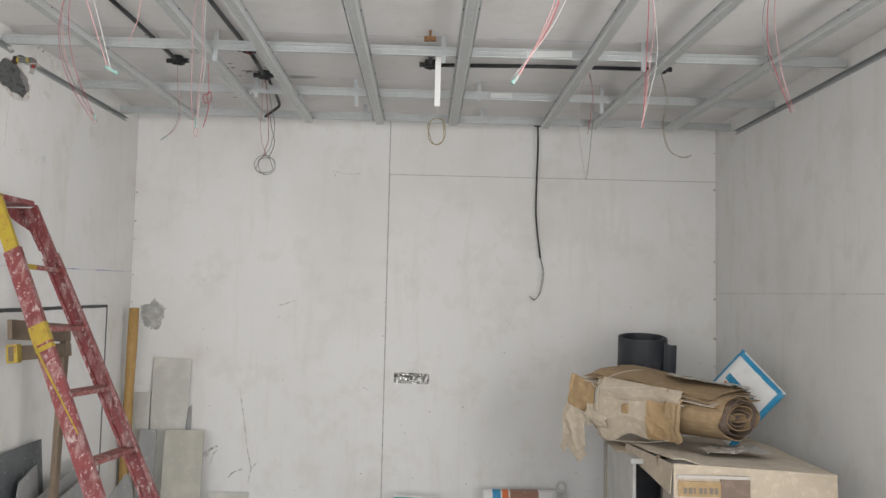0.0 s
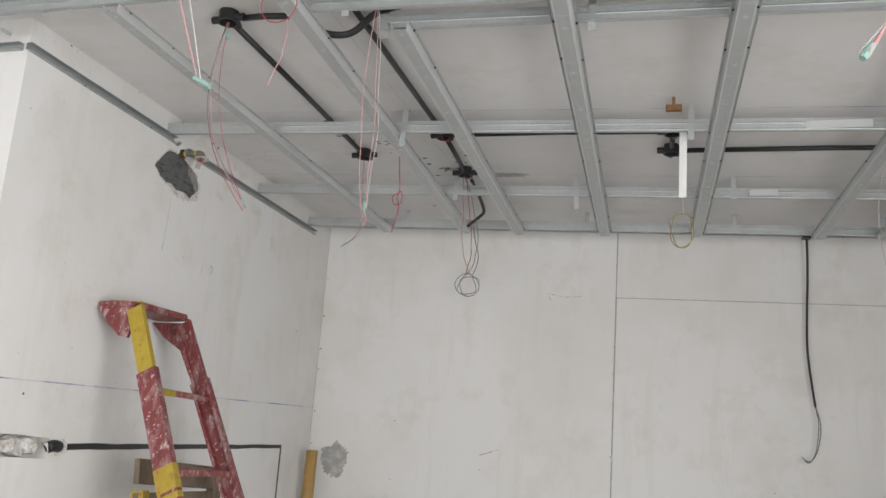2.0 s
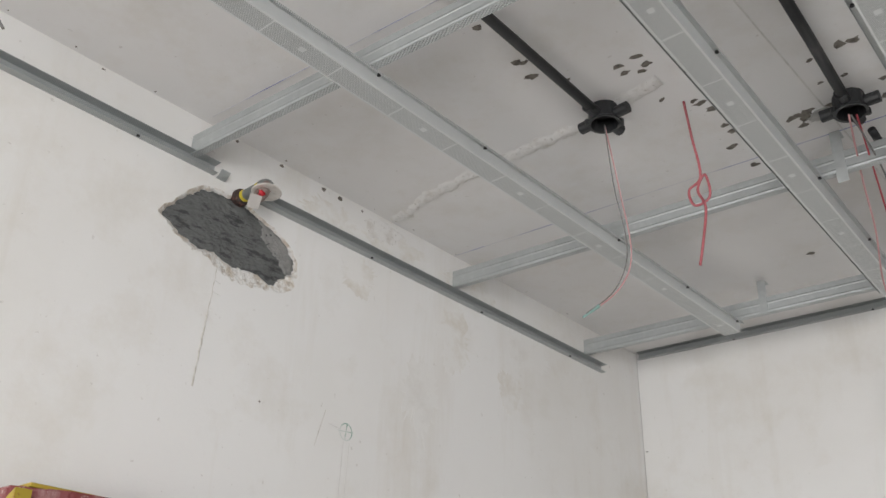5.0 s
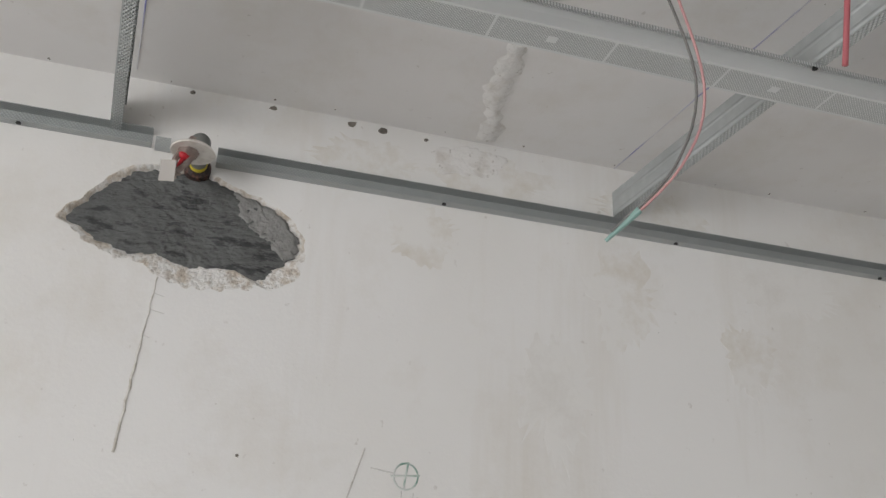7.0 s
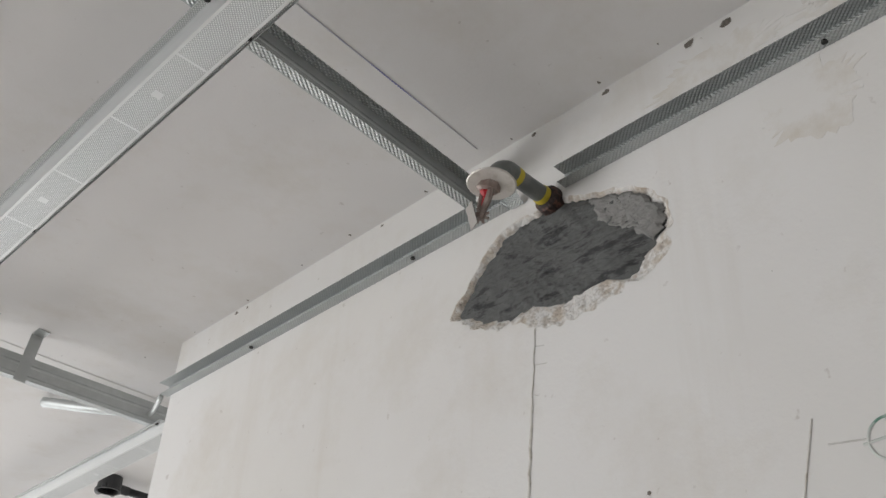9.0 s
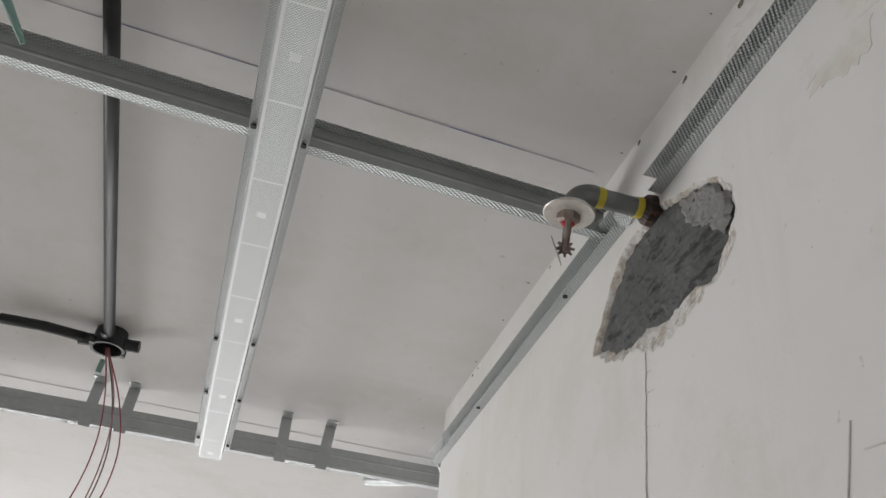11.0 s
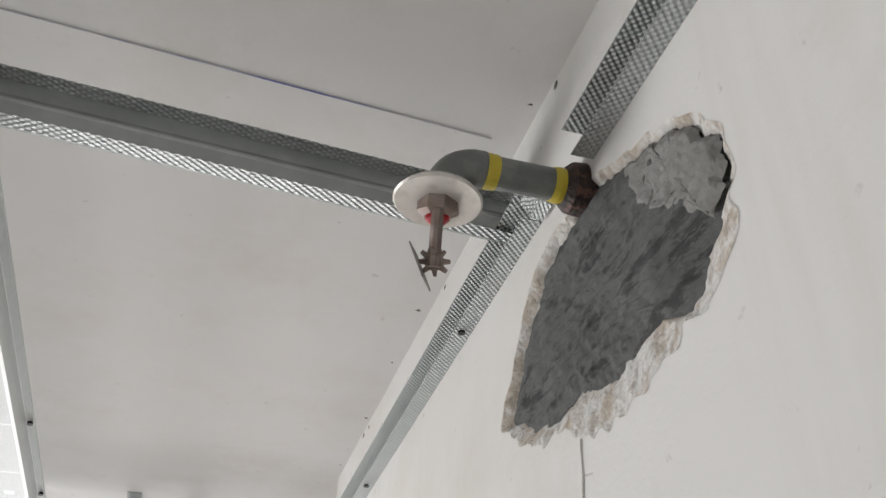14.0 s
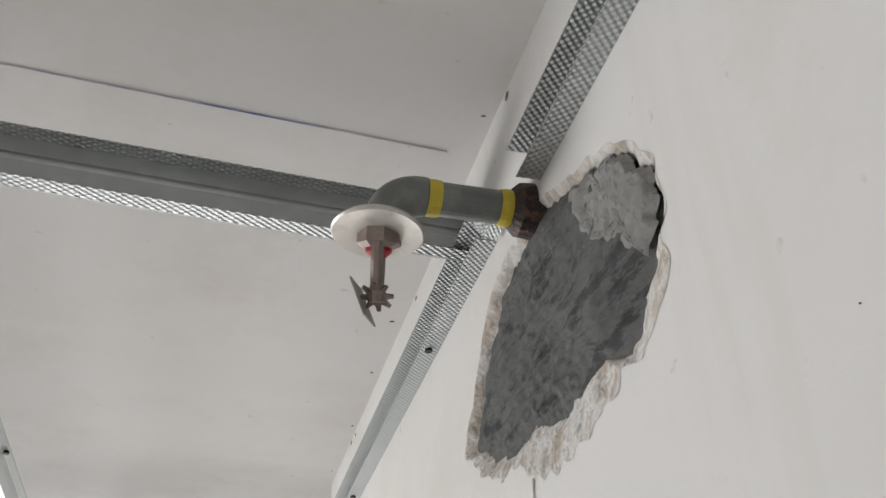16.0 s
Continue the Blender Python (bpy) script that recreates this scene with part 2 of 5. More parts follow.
# ---------- more materials ----------
CONCRETE = Mat("fresh_mortar", (0.118, 0.122, 0.121), 0.92)
CONCRETE.color(CONCRETE.ramp(CONCRETE.noise(28, 6), 0.4, 0.7), (0.155, 0.16, 0.158), 0.6)
CONCRETE.color(CONCRETE.ramp(CONCRETE.noise(90, 5), 0.55, 0.72), (0.05, 0.05, 0.052), 0.6)
CONCRETE.color(CONCRETE.ramp(CONCRETE.noise(45, 8, 0.7, (1, 0.35, 1.5)), 0.53, 0.60), (0.030, 0.031, 0.033), 0.75)
CONCRETE = CONCRETE.bump(CONCRETE.noise(150, 7, 0.6, (1, 0.5, 1.2)), 0.004, 0.9).m
OLD_MORTAR = Mat("dry_mortar", (0.27, 0.267, 0.26), 0.95)
OLD_MORTAR.color(OLD_MORTAR.ramp(OLD_MORTAR.noise(60, 6), 0.42, 0.62), (0.2, 0.2, 0.195), 0.7)
OLD_MORTAR = OLD_MORTAR.bump(OLD_MORTAR.noise(110, 5), 0.004, 0.9).m
CHIPPED = Mat("chipped_plaster", (0.74, 0.73, 0.71), 0.95)
CHIPPED.color(CHIPPED.ramp(CHIPPED.noise(24, 8, 0.7), 0.49, 0.60), (0.50, 0.42, 0.33), 0.75)
CHIPPED.color(CHIPPED.ramp(CHIPPED.noise(75, 7), 0.52, 0.64), (0.34, 0.28, 0.22), 0.6)
CHIPPED = CHIPPED.bump(CHIPPED.noise(150, 7), 0.005, 1.0).m
GREY_STAIN = Mat("grey_cement_stain", (0.36, 0.355, 0.345), 0.95)
GREY_STAIN = GREY_STAIN.color(GREY_STAIN.ramp(GREY_STAIN.noise(22, 6), 0.45, 0.65), (0.6, 0.59, 0.56), 0.7).m
# Drill pits are flat spots; the shade of a recess is in their colour.
PIT = Mat("pit_dark", (0.20, 0.18, 0.155), 0.95)
PIT = PIT.color(PIT.ramp(PIT.noise(70, 4), 0.45, 0.6), (0.09, 0.08, 0.07), 0.8).m
INK = Mat("blue_chalk", (0.20, 0.21, 0.45), 0.9)
INK = INK.color(INK.ramp(INK.noise(5, 5), 0.40, 0.55), (0.66, 0.65, 0.66), 0.93).m
PENCIL = Mat("pencil_grey", (0.53, 0.52, 0.50), 0.9)
PENCIL = PENCIL.color(PENCIL.ramp(PENCIL.noise(22, 5), 0.36, 0.56), (0.68, 0.67, 0.65), 0.92).m
GREEN_MARK = Mat("green_marker", (0.16, 0.30, 0.24), 0.9)
GREEN_MARK = GREEN_MARK.color(GREEN_MARK.ramp(GREEN_MARK.noise(45, 4), 0.36, 0.58), (0.64, 0.655, 0.635), 0.9).m
FOIL = Mat("crinkled_foil", (0.80, 0.80, 0.78), 0.12, 1.0)
# Dark blotches paint in the dark reflections among the crinkles.
FOIL.color(FOIL.ramp(FOIL.noise(45, 6), 0.46, 0.54), (0.07, 0.07, 0.065), 0.9)
FOIL = FOIL.bump(FOIL.noise(130, 5), 0.006, 1.0).m


def paint(name, base, flecks, amount):
    m = Mat(name, base, 0.5)
    m.color(m.ramp(m.noise(9, 6, 0.6), 0.45, 0.7), tuple(c * 0.55 for c in base), 0.7)
    m.color(m.ramp(m.noise(13, 7, 0.72, (1.6, 1.6, 0.6)), 0.50, 0.66), tuple(0.5 * c + 0.5 * f for c, f in zip(base, flecks)), amount)
    m.color(m.ramp(m.noise(26, 7, 0.7, (1.4, 1.4, 0.7)), 0.57, 0.64), flecks, amount)
    m.color(m.ramp(m.noise(75, 3, 0.5), 0.64, 0.67), flecks, amount)
    return m.bump(m.noise(60, 5), 0.0012, 0.6).m


RED = paint("worn_red_paint", (0.205, 0.040, 0.043), (0.50, 0.40, 0.38), 0.85)
YELLOW = paint("yellow_paint", (0.42, 0.31, 0.03), (0.24, 0.05, 0.04), 0.5)
RUNG = paint("dusty_red_tread", (0.25, 0.06, 0.055), (0.5, 0.46, 0.43), 0.9)


def wood(name, base, dark, rough=0.75):
    m = Mat(name, base, rough)
    m.color(m.ramp(m.noise(18, 7, 0.6, (8, 8, 0.5)), 0.4, 0.7), dark, 0.7)
    m.color(m.ramp(m.noise(30, 5), 0.55, 0.75), tuple(min(1, c * 1.6) for c in base), 0.4)
    return m.bump(m.noise(40, 5, 0.6, (6, 6, 0.5)), 0.0015, 0.6).m


OLD_WOOD = wood("old_wood", (0.20, 0.15, 0.105), (0.10, 0.075, 0.055))
BAMBOO = wood("yellow_wood_pole", (0.42, 0.26, 0.085), (0.27, 0.15, 0.05), 0.55)
PALE_WOOD = wood("pale_dusty_wood", (0.40, 0.36, 0.31), (0.29, 0.26, 0.22))


def tile_mat(name, base):
    m = Mat(name, base, 0.45)
    m.color(m.ramp(m.noise(7, 6), 0.45, 0.7), tuple(min(1, c * 1.35 + 0.03) for c in base), 0.6)
    m.color(m.ramp(m.noise(38, 5), 0.6, 0.68), (0.55, 0.54, 0.51), 0.45)
    return m.bump(m.noise(50, 5), 0.0008, 0.5).m


TILE_BEIGE = tile_mat("beige_tile", (0.42, 0.405, 0.345))
TILE_CREAM = tile_mat("cream_tile", (0.48, 0.47, 0.43))
TILE_GREY = tile_mat("grey_tile", (0.27, 0.27, 0.265))
TILE_DARK = tile_mat("charcoal_tile", (0.085, 0.095, 0.10))


def card(name, base):
    m = Mat(name, base, 0.85)
    m.color(m.ramp(m.noise(5, 6), 0.4, 0.7), tuple(c * 0.72 for c in base), 0.6)
    m.color(m.ramp(m.noise(30, 6), 0.5, 0.75), tuple(min(1, c * 1.35 + 0.04) for c in base), 0.5)
    return m.bump(m.noise(22, 6), 0.003, 0.7).m


CARD = card("brown_cardboard", (0.36, 0.255, 0.145))
CARD_PALE = card("dusty_cardboard", (0.50, 0.425, 0.33))
CARD_TAN = card("tan_cardboard", (0.40, 0.275, 0.145))
# Darker cardboard copy: holds the shade of slots, gaps and inner layers.
CARD_DARK = card("shaded_cardboard", (0.21, 0.155, 0.12))
WHITE_BOARD = tile_mat("white_laminate", (0.50, 0.495, 0.48))
RUBBER = Mat("black_rubber_sheet", (0.028, 0.032, 0.040), 0.5)
RUBBER = RUBBER.color(RUBBER.ramp(RUBBER.noise(14, 5), 0.5, 0.75), (0.06, 0.062, 0.065), 0.6).bump(RUBBER.noise(60, 4), 0.001, 0.5).m
BAG_WHITE = Mat("white_paper_bag", (0.72, 0.72, 0.71), 0.55)
BAG_WHITE = BAG_WHITE.color(BAG_WHITE.ramp(BAG_WHITE.noise(12, 5), 0.5, 0.75), (0.56, 0.55, 0.52), 0.6).bump(BAG_WHITE.noise(14, 5), 0.006, 0.7).m
BAG_BLUE = tile_mat("blue_print", (0.02, 0.23, 0.42))
BAG_ORANGE = tile_mat("orange_print", (0.60, 0.14, 0.035))
BAG_TEAL = tile_mat("teal_print", (0.05, 0.30, 0.30))
BAG_BROWN = tile_mat("brown_print", (0.30, 0.16, 0.11))
CLEAR = Mat("dusty_plastic_sheet", (0.43, 0.40, 0.365), 0.35).m
TWINE = Mat("pale_twine", (0.55, 0.5, 0.42), 0.9).m
WIRE_RED = Mat("red_wire", (0.36, 0.045, 0.06), 0.5).m
WIRE_KNOT = Mat("pale_red_wire", (0.42, 0.12, 0.135), 0.55)
WIRE_KNOT = WIRE_KNOT.color(WIRE_KNOT.noise(30, 4), (0.30, 0.06, 0.075), 0.6).m
WIRE_PINK = Mat("faded_pink_wire", (0.50, 0.27, 0.27), 0.5).m
WIRE_GREY = Mat("grey_wire", (0.16, 0.155, 0.15), 0.5).m
WIRE_WHITE = Mat("white_wire", (0.46, 0.44, 0.42), 0.5).m
WIRE_BLACK = Mat("black_cable", (0.02, 0.02, 0.022), 0.45).m
WIRE_BRASS = Mat("bare_brass_wire", (0.30, 0.25, 0.14), 0.4, 0.6).m
GREEN_TAPE = Mat("pale_green_tape", (0.22, 0.36, 0.33), 0.5).m
WHITE_PVC = Mat("white_pvc_strip", (0.80, 0.80, 0.79), 0.4).m
RUST = Mat("rusty_bracket", (0.22, 0.11, 0.045), 0.8)
RUST = RUST.color(RUST.ramp(RUST.noise(90, 5), 0.45, 0.65), (0.1, 0.05, 0.025), 0.7).m
PIPE_GREY = Mat("grey_painted_pipe", (0.17, 0.18, 0.175), 0.45, 0.3)
PIPE_GREY = PIPE_GREY.color(PIPE_GREY.ramp(PIPE_GREY.noise(45, 6), 0.45, 0.7), (0.30, 0.30, 0.285), 0.6).bump(PIPE_GREY.noise(150, 4), 0.0006, 0.6).m
YELLOW_BAND = Mat("yellow_pipe_thread_tape", (0.55, 0.44, 0.04), 0.5).m
TAR = Mat("tarred_thread", (0.025, 0.014, 0.012), 0.6)
TAR = TAR.color(TAR.ramp(TAR.noise(120, 4), 0.5, 0.65), (0.16, 0.07, 0.05), 0.7).bump(TAR.noise(130, 4), 0.004, 0.9).m
PLATE = Mat("dusty_chrome_plate", (0.66, 0.63, 0.59), 0.4, 0.35)
PLATE = PLATE.color(PLATE.ramp(PLATE.noise(60, 5), 0.5, 0.7), (0.42, 0.38, 0.33), 0.6).m
BRASS_DIRTY = Mat("dirty_brass", (0.26, 0.20, 0.18), 0.5, 0.6)
BRASS_DIRTY = BRASS_DIRTY.color(BRASS_DIRTY.ramp(BRASS_DIRTY.noise(90, 5), 0.45, 0.7), (0.4, 0.36, 0.33), 0.6).m
BULB_RED = Mat("red_sprinkler_cap", (0.42, 0.015, 0.025), 0.35).m

# ---------- walls with relief ----------


def ragged(cy, cz, shape, wobble, count, seed, fine=1.0):
    """A closed outline round (cy, cz): a smooth shape given as (angle, reach) knots, made ragged by noise."""
    knots = sorted(shape)
    out = []
    for k in range(count):
        a = 360.0 * k / count
        for (a0, r0), (a1, r1) in zip(knots, knots[1:] + [(knots[0][0] + 360, knots[0][1])]):
            if a0 <= a < a1 or a0 <= a + 360 < a1:
                at = a if a >= a0 else a + 360
                s = (at - a0) / (a1 - a0)
                s = s * s * (3 - 2 * s)
                r = r0 + (r1 - r0) * s
                break
        r *= 1 + wobble * noise.noise(Vector((k * 0.18, seed, 0.0))) + fine * 0.5 * wobble * noise.noise(Vector((k * 0.55, seed, 4.0))) + fine * 0.35 * wobble * noise.noise(Vector((k * 1.3, seed, 9.0)))
        out.append((cy + r * math.cos(radians(a)), cz + r * math.sin(radians(a))))
    return out


def prism(points, x0, x1):
    bm = bmesh.new()
    a = [bm.verts.new((x0, y, z)) for y, z in points]
    b = [bm.verts.new((x1, y, z)) for y, z in points]
    bm.faces.new(a)
    bm.faces.new(b[::-1])
    for i in range(len(points)):
        j = (i + 1) % len(points)
        bm.faces.new((a[i], b[i], b[j], a[j]))
    bmesh.ops.recalc_face_normals(bm, faces=bm.faces)
    return bm


def carve(bm, cutters):
    """The mesh with the cutters taken away, as a new bmesh."""
    base = part("carving", bm, None)
    tools = [part("cutter", c, None) for c in cutters]
    for tool in tools:
        mod = base.modifiers.new("cut", 'BOOLEAN')
        mod.operation, mod.solver, mod.object = 'DIFFERENCE', 'EXACT', tool
    out = bmesh.new()
    out.from_mesh(base.evaluated_get(bpy.context.evaluated_depsgraph_get()).to_mesh())
    for ob in (base, *tools):
        bpy.data.objects.remove(ob)
    return out


HOLE = [(2, 0.176), (10, 0.166), (21, 0.147), (31, 0.127), (43, 0.107), (57, 0.098), (81, 0.097), (104, 0.099), (120, 0.112), (135, 0.125), (146, 0.132), (155, 0.138), (171, 0.155), (179, 0.172), (184, 0.180), (189, 0.156), (196, 0.136), (204, 0.112), (214, 0.098), (222, 0.074), (234, 0.060), (261, 0.061), (294, 0.069), (314, 0.080), (325, 0.098), (329, 0.138), (335, 0.146), (341, 0.147), (347, 0.165), (353, 0.178)]
LEDGE = [(0, 0.008), (30, 0.004), (105, 0.002), (150, 0.006), (170, 0.003), (186, 0.012), (201, 0.020), (216, 0.020), (231, 0.026), (249, 0.030), (282, 0.033), (308, 0.040), (322, 0.050), (330, 0.024), (340, 0.040), (350, 0.014)]
HY, HZ = 5.235, 2.745
hole = ragged(HY, HZ, HOLE, 0.05, 300, 1.0, 0.9)
ledge = ragged(0.0, 0.0, LEDGE, 0.20, 300, 7.0, 0.25)
even = ragged(HY, HZ, HOLE, 0.02, 300, 1.0, 0.0)
rim = []
for (y, z), (ey, ez), (ly, lz) in zip(hole, even, ledge):
    d = Vector((y - HY, z - HZ))
    reach = max(d.length + 0.003, math.hypot(ey - HY, ez - HZ) + 0.003 + math.hypot(ly, lz))
    d = d * (reach / d.length)
    rim.append((HY + d.x, HZ + d.y))
socket = [(4.372, 1.470), (4.368, 1.546), (4.47, 1.548), (4.645, 1.542), (4.66, 1.51), (4.652, 1.468)]
left_bm = carve(box((LEFT - 0.2, CORNER, -0.1), (LEFT, BACK, TOP)), [prism(rim, LEFT - 0.035, LEFT + 0.05), prism(socket, LEFT - 0.06, LEFT + 0.05)])
wall_left = structure("wall_left", left_bm, WALL, "off-white plastered wall with a broken mortar-filled patch", "wall")


def rough_sheet(outline, x, depth, step, material, name, label, seed, parent=None):
    """A lumpy sheet inside an outline on the left wall, its height made by noise."""
    ys, zs = [p[0] for p in outline], [p[1] for p in outline]
    cy, cz = sum(ys) / len(ys), sum(zs) / len(zs)
    bm = bmesh.new()
    rings = 44
    grid = []
    for k in range(rings + 1):
        f = k / rings
        row = []
        for y, z in outline:
            py, pz = cy + (y - cy) * f, cz + (z - cz) * f
            n = noise.fractal(Vector((py * 14, pz * 14, seed)), 0.75, 2.1, 7)
            low = max(0.0, min(1.0, (cz - pz) / 0.06 + 0.3))
            ridge = 0.8 * low * abs(noise.noise(Vector((py * 34 + pz * 30, pz * 120 - py * 30, seed + 3)))) + 0.28 * noise.noise(Vector((py * 130, pz * 210, seed)))
            edge = min(1.0, (1 - f) * 6)
            row.append(bm.verts.new((x + depth * (0.55 * n + 0.55 * ridge) * (0.5 + 0.5 * edge) - step * (1 - edge), py, pz)))
        grid.append(row)
    count = len(outline)
    for a, b in zip(grid[1:], grid[2:]):
        for i in range(count):
            bm.faces.new((a[i], a[(i + 1) % count], b[(i + 1) % count], b[i]))
    centre = bm.verts.new((x, cy, cz))
    for i in range(count):
        bm.faces.new((centre, grid[1][i], grid[1][(i + 1) % count]))
    for v in grid[0]:
        bm.verts.remove(v)
    bmesh.ops.recalc_face_normals(bm, faces=bm.faces)
    ob = part(name, bm, material, parent, label, smooth=True)
    return ob


mortar = rough_sheet([(HY + (y - HY) * 1.03, HZ + (z - HZ) * 1.03) for y, z in hole], LEFT - 0.0045, 0.009, 0.004, CONCRETE, "mortar_patch", "", 2.0)
tagged(mortar, "rough dark grey fresh mortar filling the broken wall", "mortar patch")
old = ragged(5.365, 2.7625, [(0, 0.055), (22, 0.046), (70, 0.042), (117, 0.060), (139, 0.088), (156, 0.060), (172, 0.040), (215, 0.020), (250, 0.020), (290, 0.036), (306, 0.066), (325, 0.066)], 0.12, 110, 3.0)


def held_in(points, outline, share):
    """The points, drawn in towards the hole's middle wherever they leave the outline."""
    turn = [math.atan2(z - HZ, y - HY) % (2 * math.pi) for y, z in outline]
    out = []
    for y, z in points:
        a = math.atan2(z - HZ, y - HY) % (2 * math.pi)
        k = min(range(len(turn)), key=lambda i: abs((turn[i] - a + math.pi) % (2 * math.pi) - math.pi))
        most = share * math.hypot(outline[k][0] - HY, outline[k][1] - HZ)
        here = math.hypot(y - HY, z - HZ)
        s = min(1.0, most / here) if here > 1e-6 else 1.0
        out.append((HY + (y - HY) * s, HZ + (z - HZ) * s))
    return out


old = held_in(old, hole, 1.0)
old_ob = rough_sheet(old, LEFT - 0.0005, 0.007, 0.004, OLD_MORTAR, "dry_mortar", "", 5.0, mortar)


def ragged_ring(inner, outer, x, depth, material, name, parent, seed):
    """A lumpy broken ledge between two outlines on the left wall."""
    bm = bmesh.new()
    steps = 7
    n = len(inner)
    grid = []
    for k in range(steps + 1):
        f = k / steps
        row = []
        for (y0, z0), (y1, z1) in zip(inner, outer):
            y, z = y0 + (y1 - y0) * f, z0 + (z1 - z0) * f
            h = noise.fractal(Vector((y * 34, z * 34, seed)), 0.9, 2.1, 3)
            ramp = -0.006 * (1 - f) ** 1.5 + 0.0033 * f
            row.append(bm.verts.new((x + ramp + depth * h * (1 - f) * (0.35 + 2.6 * f), y, z)))
        grid.append(row)
    for a, b in zip(grid, grid[1:]):
        for q in range(n):
            bm.faces.new((a[q], a[(q + 1) % n], b[(q + 1) % n], b[q]))
    bmesh.ops.recalc_face_normals(bm, faces=bm.faces)
    return part(name, bm, material, parent, "broken cream plaster edge", smooth=True)


def grown(points, k):
    return [(HY + (y - HY) * k, HZ + (z - HZ) * k) for y, z in points]


ragged_ring(grown(hole, 0.985), grown(rim, 1.003), LEFT - 0.003, 0.0016, CHIPPED, "chipped_edge", mortar, 9.0)

# socket box remains and the black chase on the left wall
rough_ob = rough_sheet([(4.52 + 0.13 * math.cos(a) * (1 + 0.1 * math.sin(5 * a)), 1.508 + 0.035 * math.sin(a) * (1 + 0.15 * math.sin(7 * a))) for a in (2 * math.pi * k / 40 for k in range(40))], LEFT - 0.02, 0.03, 0.02, CHIPPED, "socket_filling", "", 11.0)
tagged(rough_ob, "crumbling plaster stuffed in a rectangular wall recess", "plaster filling")
dab = rough_sheet([(4.70 + 0.07 * math.cos(a) * (1 + 0.12 * math.sin(5 * a)), 1.514 + 0.03 * math.sin(a) * (1 + 0.2 * math.sin(7 * a))) for a in (2 * math.pi * k / 40 for k in range(40))], LEFT + 0.003, 0.004, 0.003, CHIPPED, "plaster_dab", "", 12.0)
tagged(dab, "rough cream plaster dab round a conduit end", "plaster dab")
bm = tube(spline([(LEFT + 0.002, 4.645, 1.510), (LEFT + 0.006, 4.67, 1.517), (LEFT + 0.004, 4.70, 1.514)], 4), 0.022, 8)
tagged(part("conduit_stub", bm, BLACK_PVC, smooth=True), "short black conduit stub poking from plaster", "conduit")
chase = thing("wall_conduit", "black flat conduit set in a chase across the wall", "conduit")
bm = bmesh.new()
pts = 40
prev = None
for k in range(pts + 1):
    y = 4.75 + 1.855 * k / pts
    z = 1.516 + 0.072 * k / pts + 0.003 * noise.noise(Vector((y * 5, 0, 0)))
    w = 0.013 - 0.003 * k / pts + 0.002 * noise.noise(Vector((y * 9, 3, 0)))
    ring = [bm.verts.new((LEFT + d, y, z + s * w)) for d, s in ((-0.002, -1), (0.004, -0.8), (0.005, 0.8), (-0.002, 1))]
    if prev:
        for i in range(4):
            bm.faces.new((prev[i], prev[(i + 1) % 4], ring[(i + 1) % 4], ring[i]))
    else:
        bm.faces.new(ring)
    prev = ring
bm.faces.new(prev[::-1])
bmesh.ops.recalc_face_normals(bm, faces=bm.faces)
part("run", bm, BLACK_PVC, chase)
part("drop", box((LEFT - 0.001, 6.598, 0.35), (LEFT + 0.003, 6.612, 1.58), None, 0.001), Mat("dark_chase", (0.10, 0.105, 0.105), 0.8).m, chase)

# back wall: base with three board panels and open joints
structure("wall_back", box((LEFT - 0.2, BACK + 0.005, -0.1), (RIGHT + 0.2, BACK + 0.2, TOP)), GREY_STAIN, "scuffed off-white wall of boards with dark joints", "wall")
wall_back = settle(bpy.data.objects["wall_back"], SKEW)


def panel(points):
    bm = bmesh.new()
    a = [bm.verts.new((x, BACK, z)) for x, z in points]
    b = [bm.verts.new((x, BACK + 0.0049, z)) for x, z in points]
    bm.faces.new(a)
    bm.faces.new(b[::-1])
    n = len(points)
    for i in range(n):
        bm.faces.new((a[i], b[i], b[(i + 1) % n], a[(i + 1) % n]))
    bmesh.ops.recalc_face_normals(bm, faces=bm.faces)
    front = [e for e in bm.edges if all(abs(v.co.y - BACK) < 1e-6 for v in e.verts)]
    bmesh.ops.bevel(bm, geom=front, offset=0.0018, segments=2, affect='EDGES')
    return part("board_panel", bm, WALL, wall_back)


panel([(LEFT, 0), (0.153, 0), (0.155, TOP), (LEFT, TOP)])
panel([(0.161, 0), (RIGHT, 0), (RIGHT, 2.585), (0.163, 2.578)])
panel([(0.161, 2.583), (RIGHT, 2.590), (RIGHT, TOP), (0.163, TOP)])


def patch_on(axis, centre, reach, material, name, label, category, seed, squash=1.0, count=60, wobble=0.35):
    """A thin ragged stain on a wall or the slab. axis: the way it faces."""
    bm = bmesh.new()
    ring = []
    for k in range(count):
        a = 2 * math.pi * k / count
        r = reach * (1 + wobble * noise.noise(Vector((math.cos(a) * 1.5, math.sin(a) * 1.5, seed))) + wobble * noise.noise(Vector((k * 0.9, seed, 2))))
        u, v = r * math.cos(a), squash * r * math.sin(a)
        x, y, z = centre
        ring.append(bm.verts.new({"x": (x, y + u, z + v), "y": (x + u, y, z + v), "z": (x + u, y + v, z)}[axis]))
    bm.faces.new(ring)
    out = bmesh.ops.extrude_face_region(bm, geom=list(bm.faces))
    d = {"x": Vector((0.0012, 0, 0)), "y": Vector((0, -0.0012, 0)), "z": Vector((0, 0, -0.0012))}[axis]
    bmesh.ops.translate(bm, vec=d, verts=[v for v in out["geom"] if isinstance(v, bmesh.types.BMVert)])
    bmesh.ops.recalc_face_normals(bm, faces=bm.faces)
    ob = part(name, bm, material)
    return tagged(ob, label, category, kind="structure")


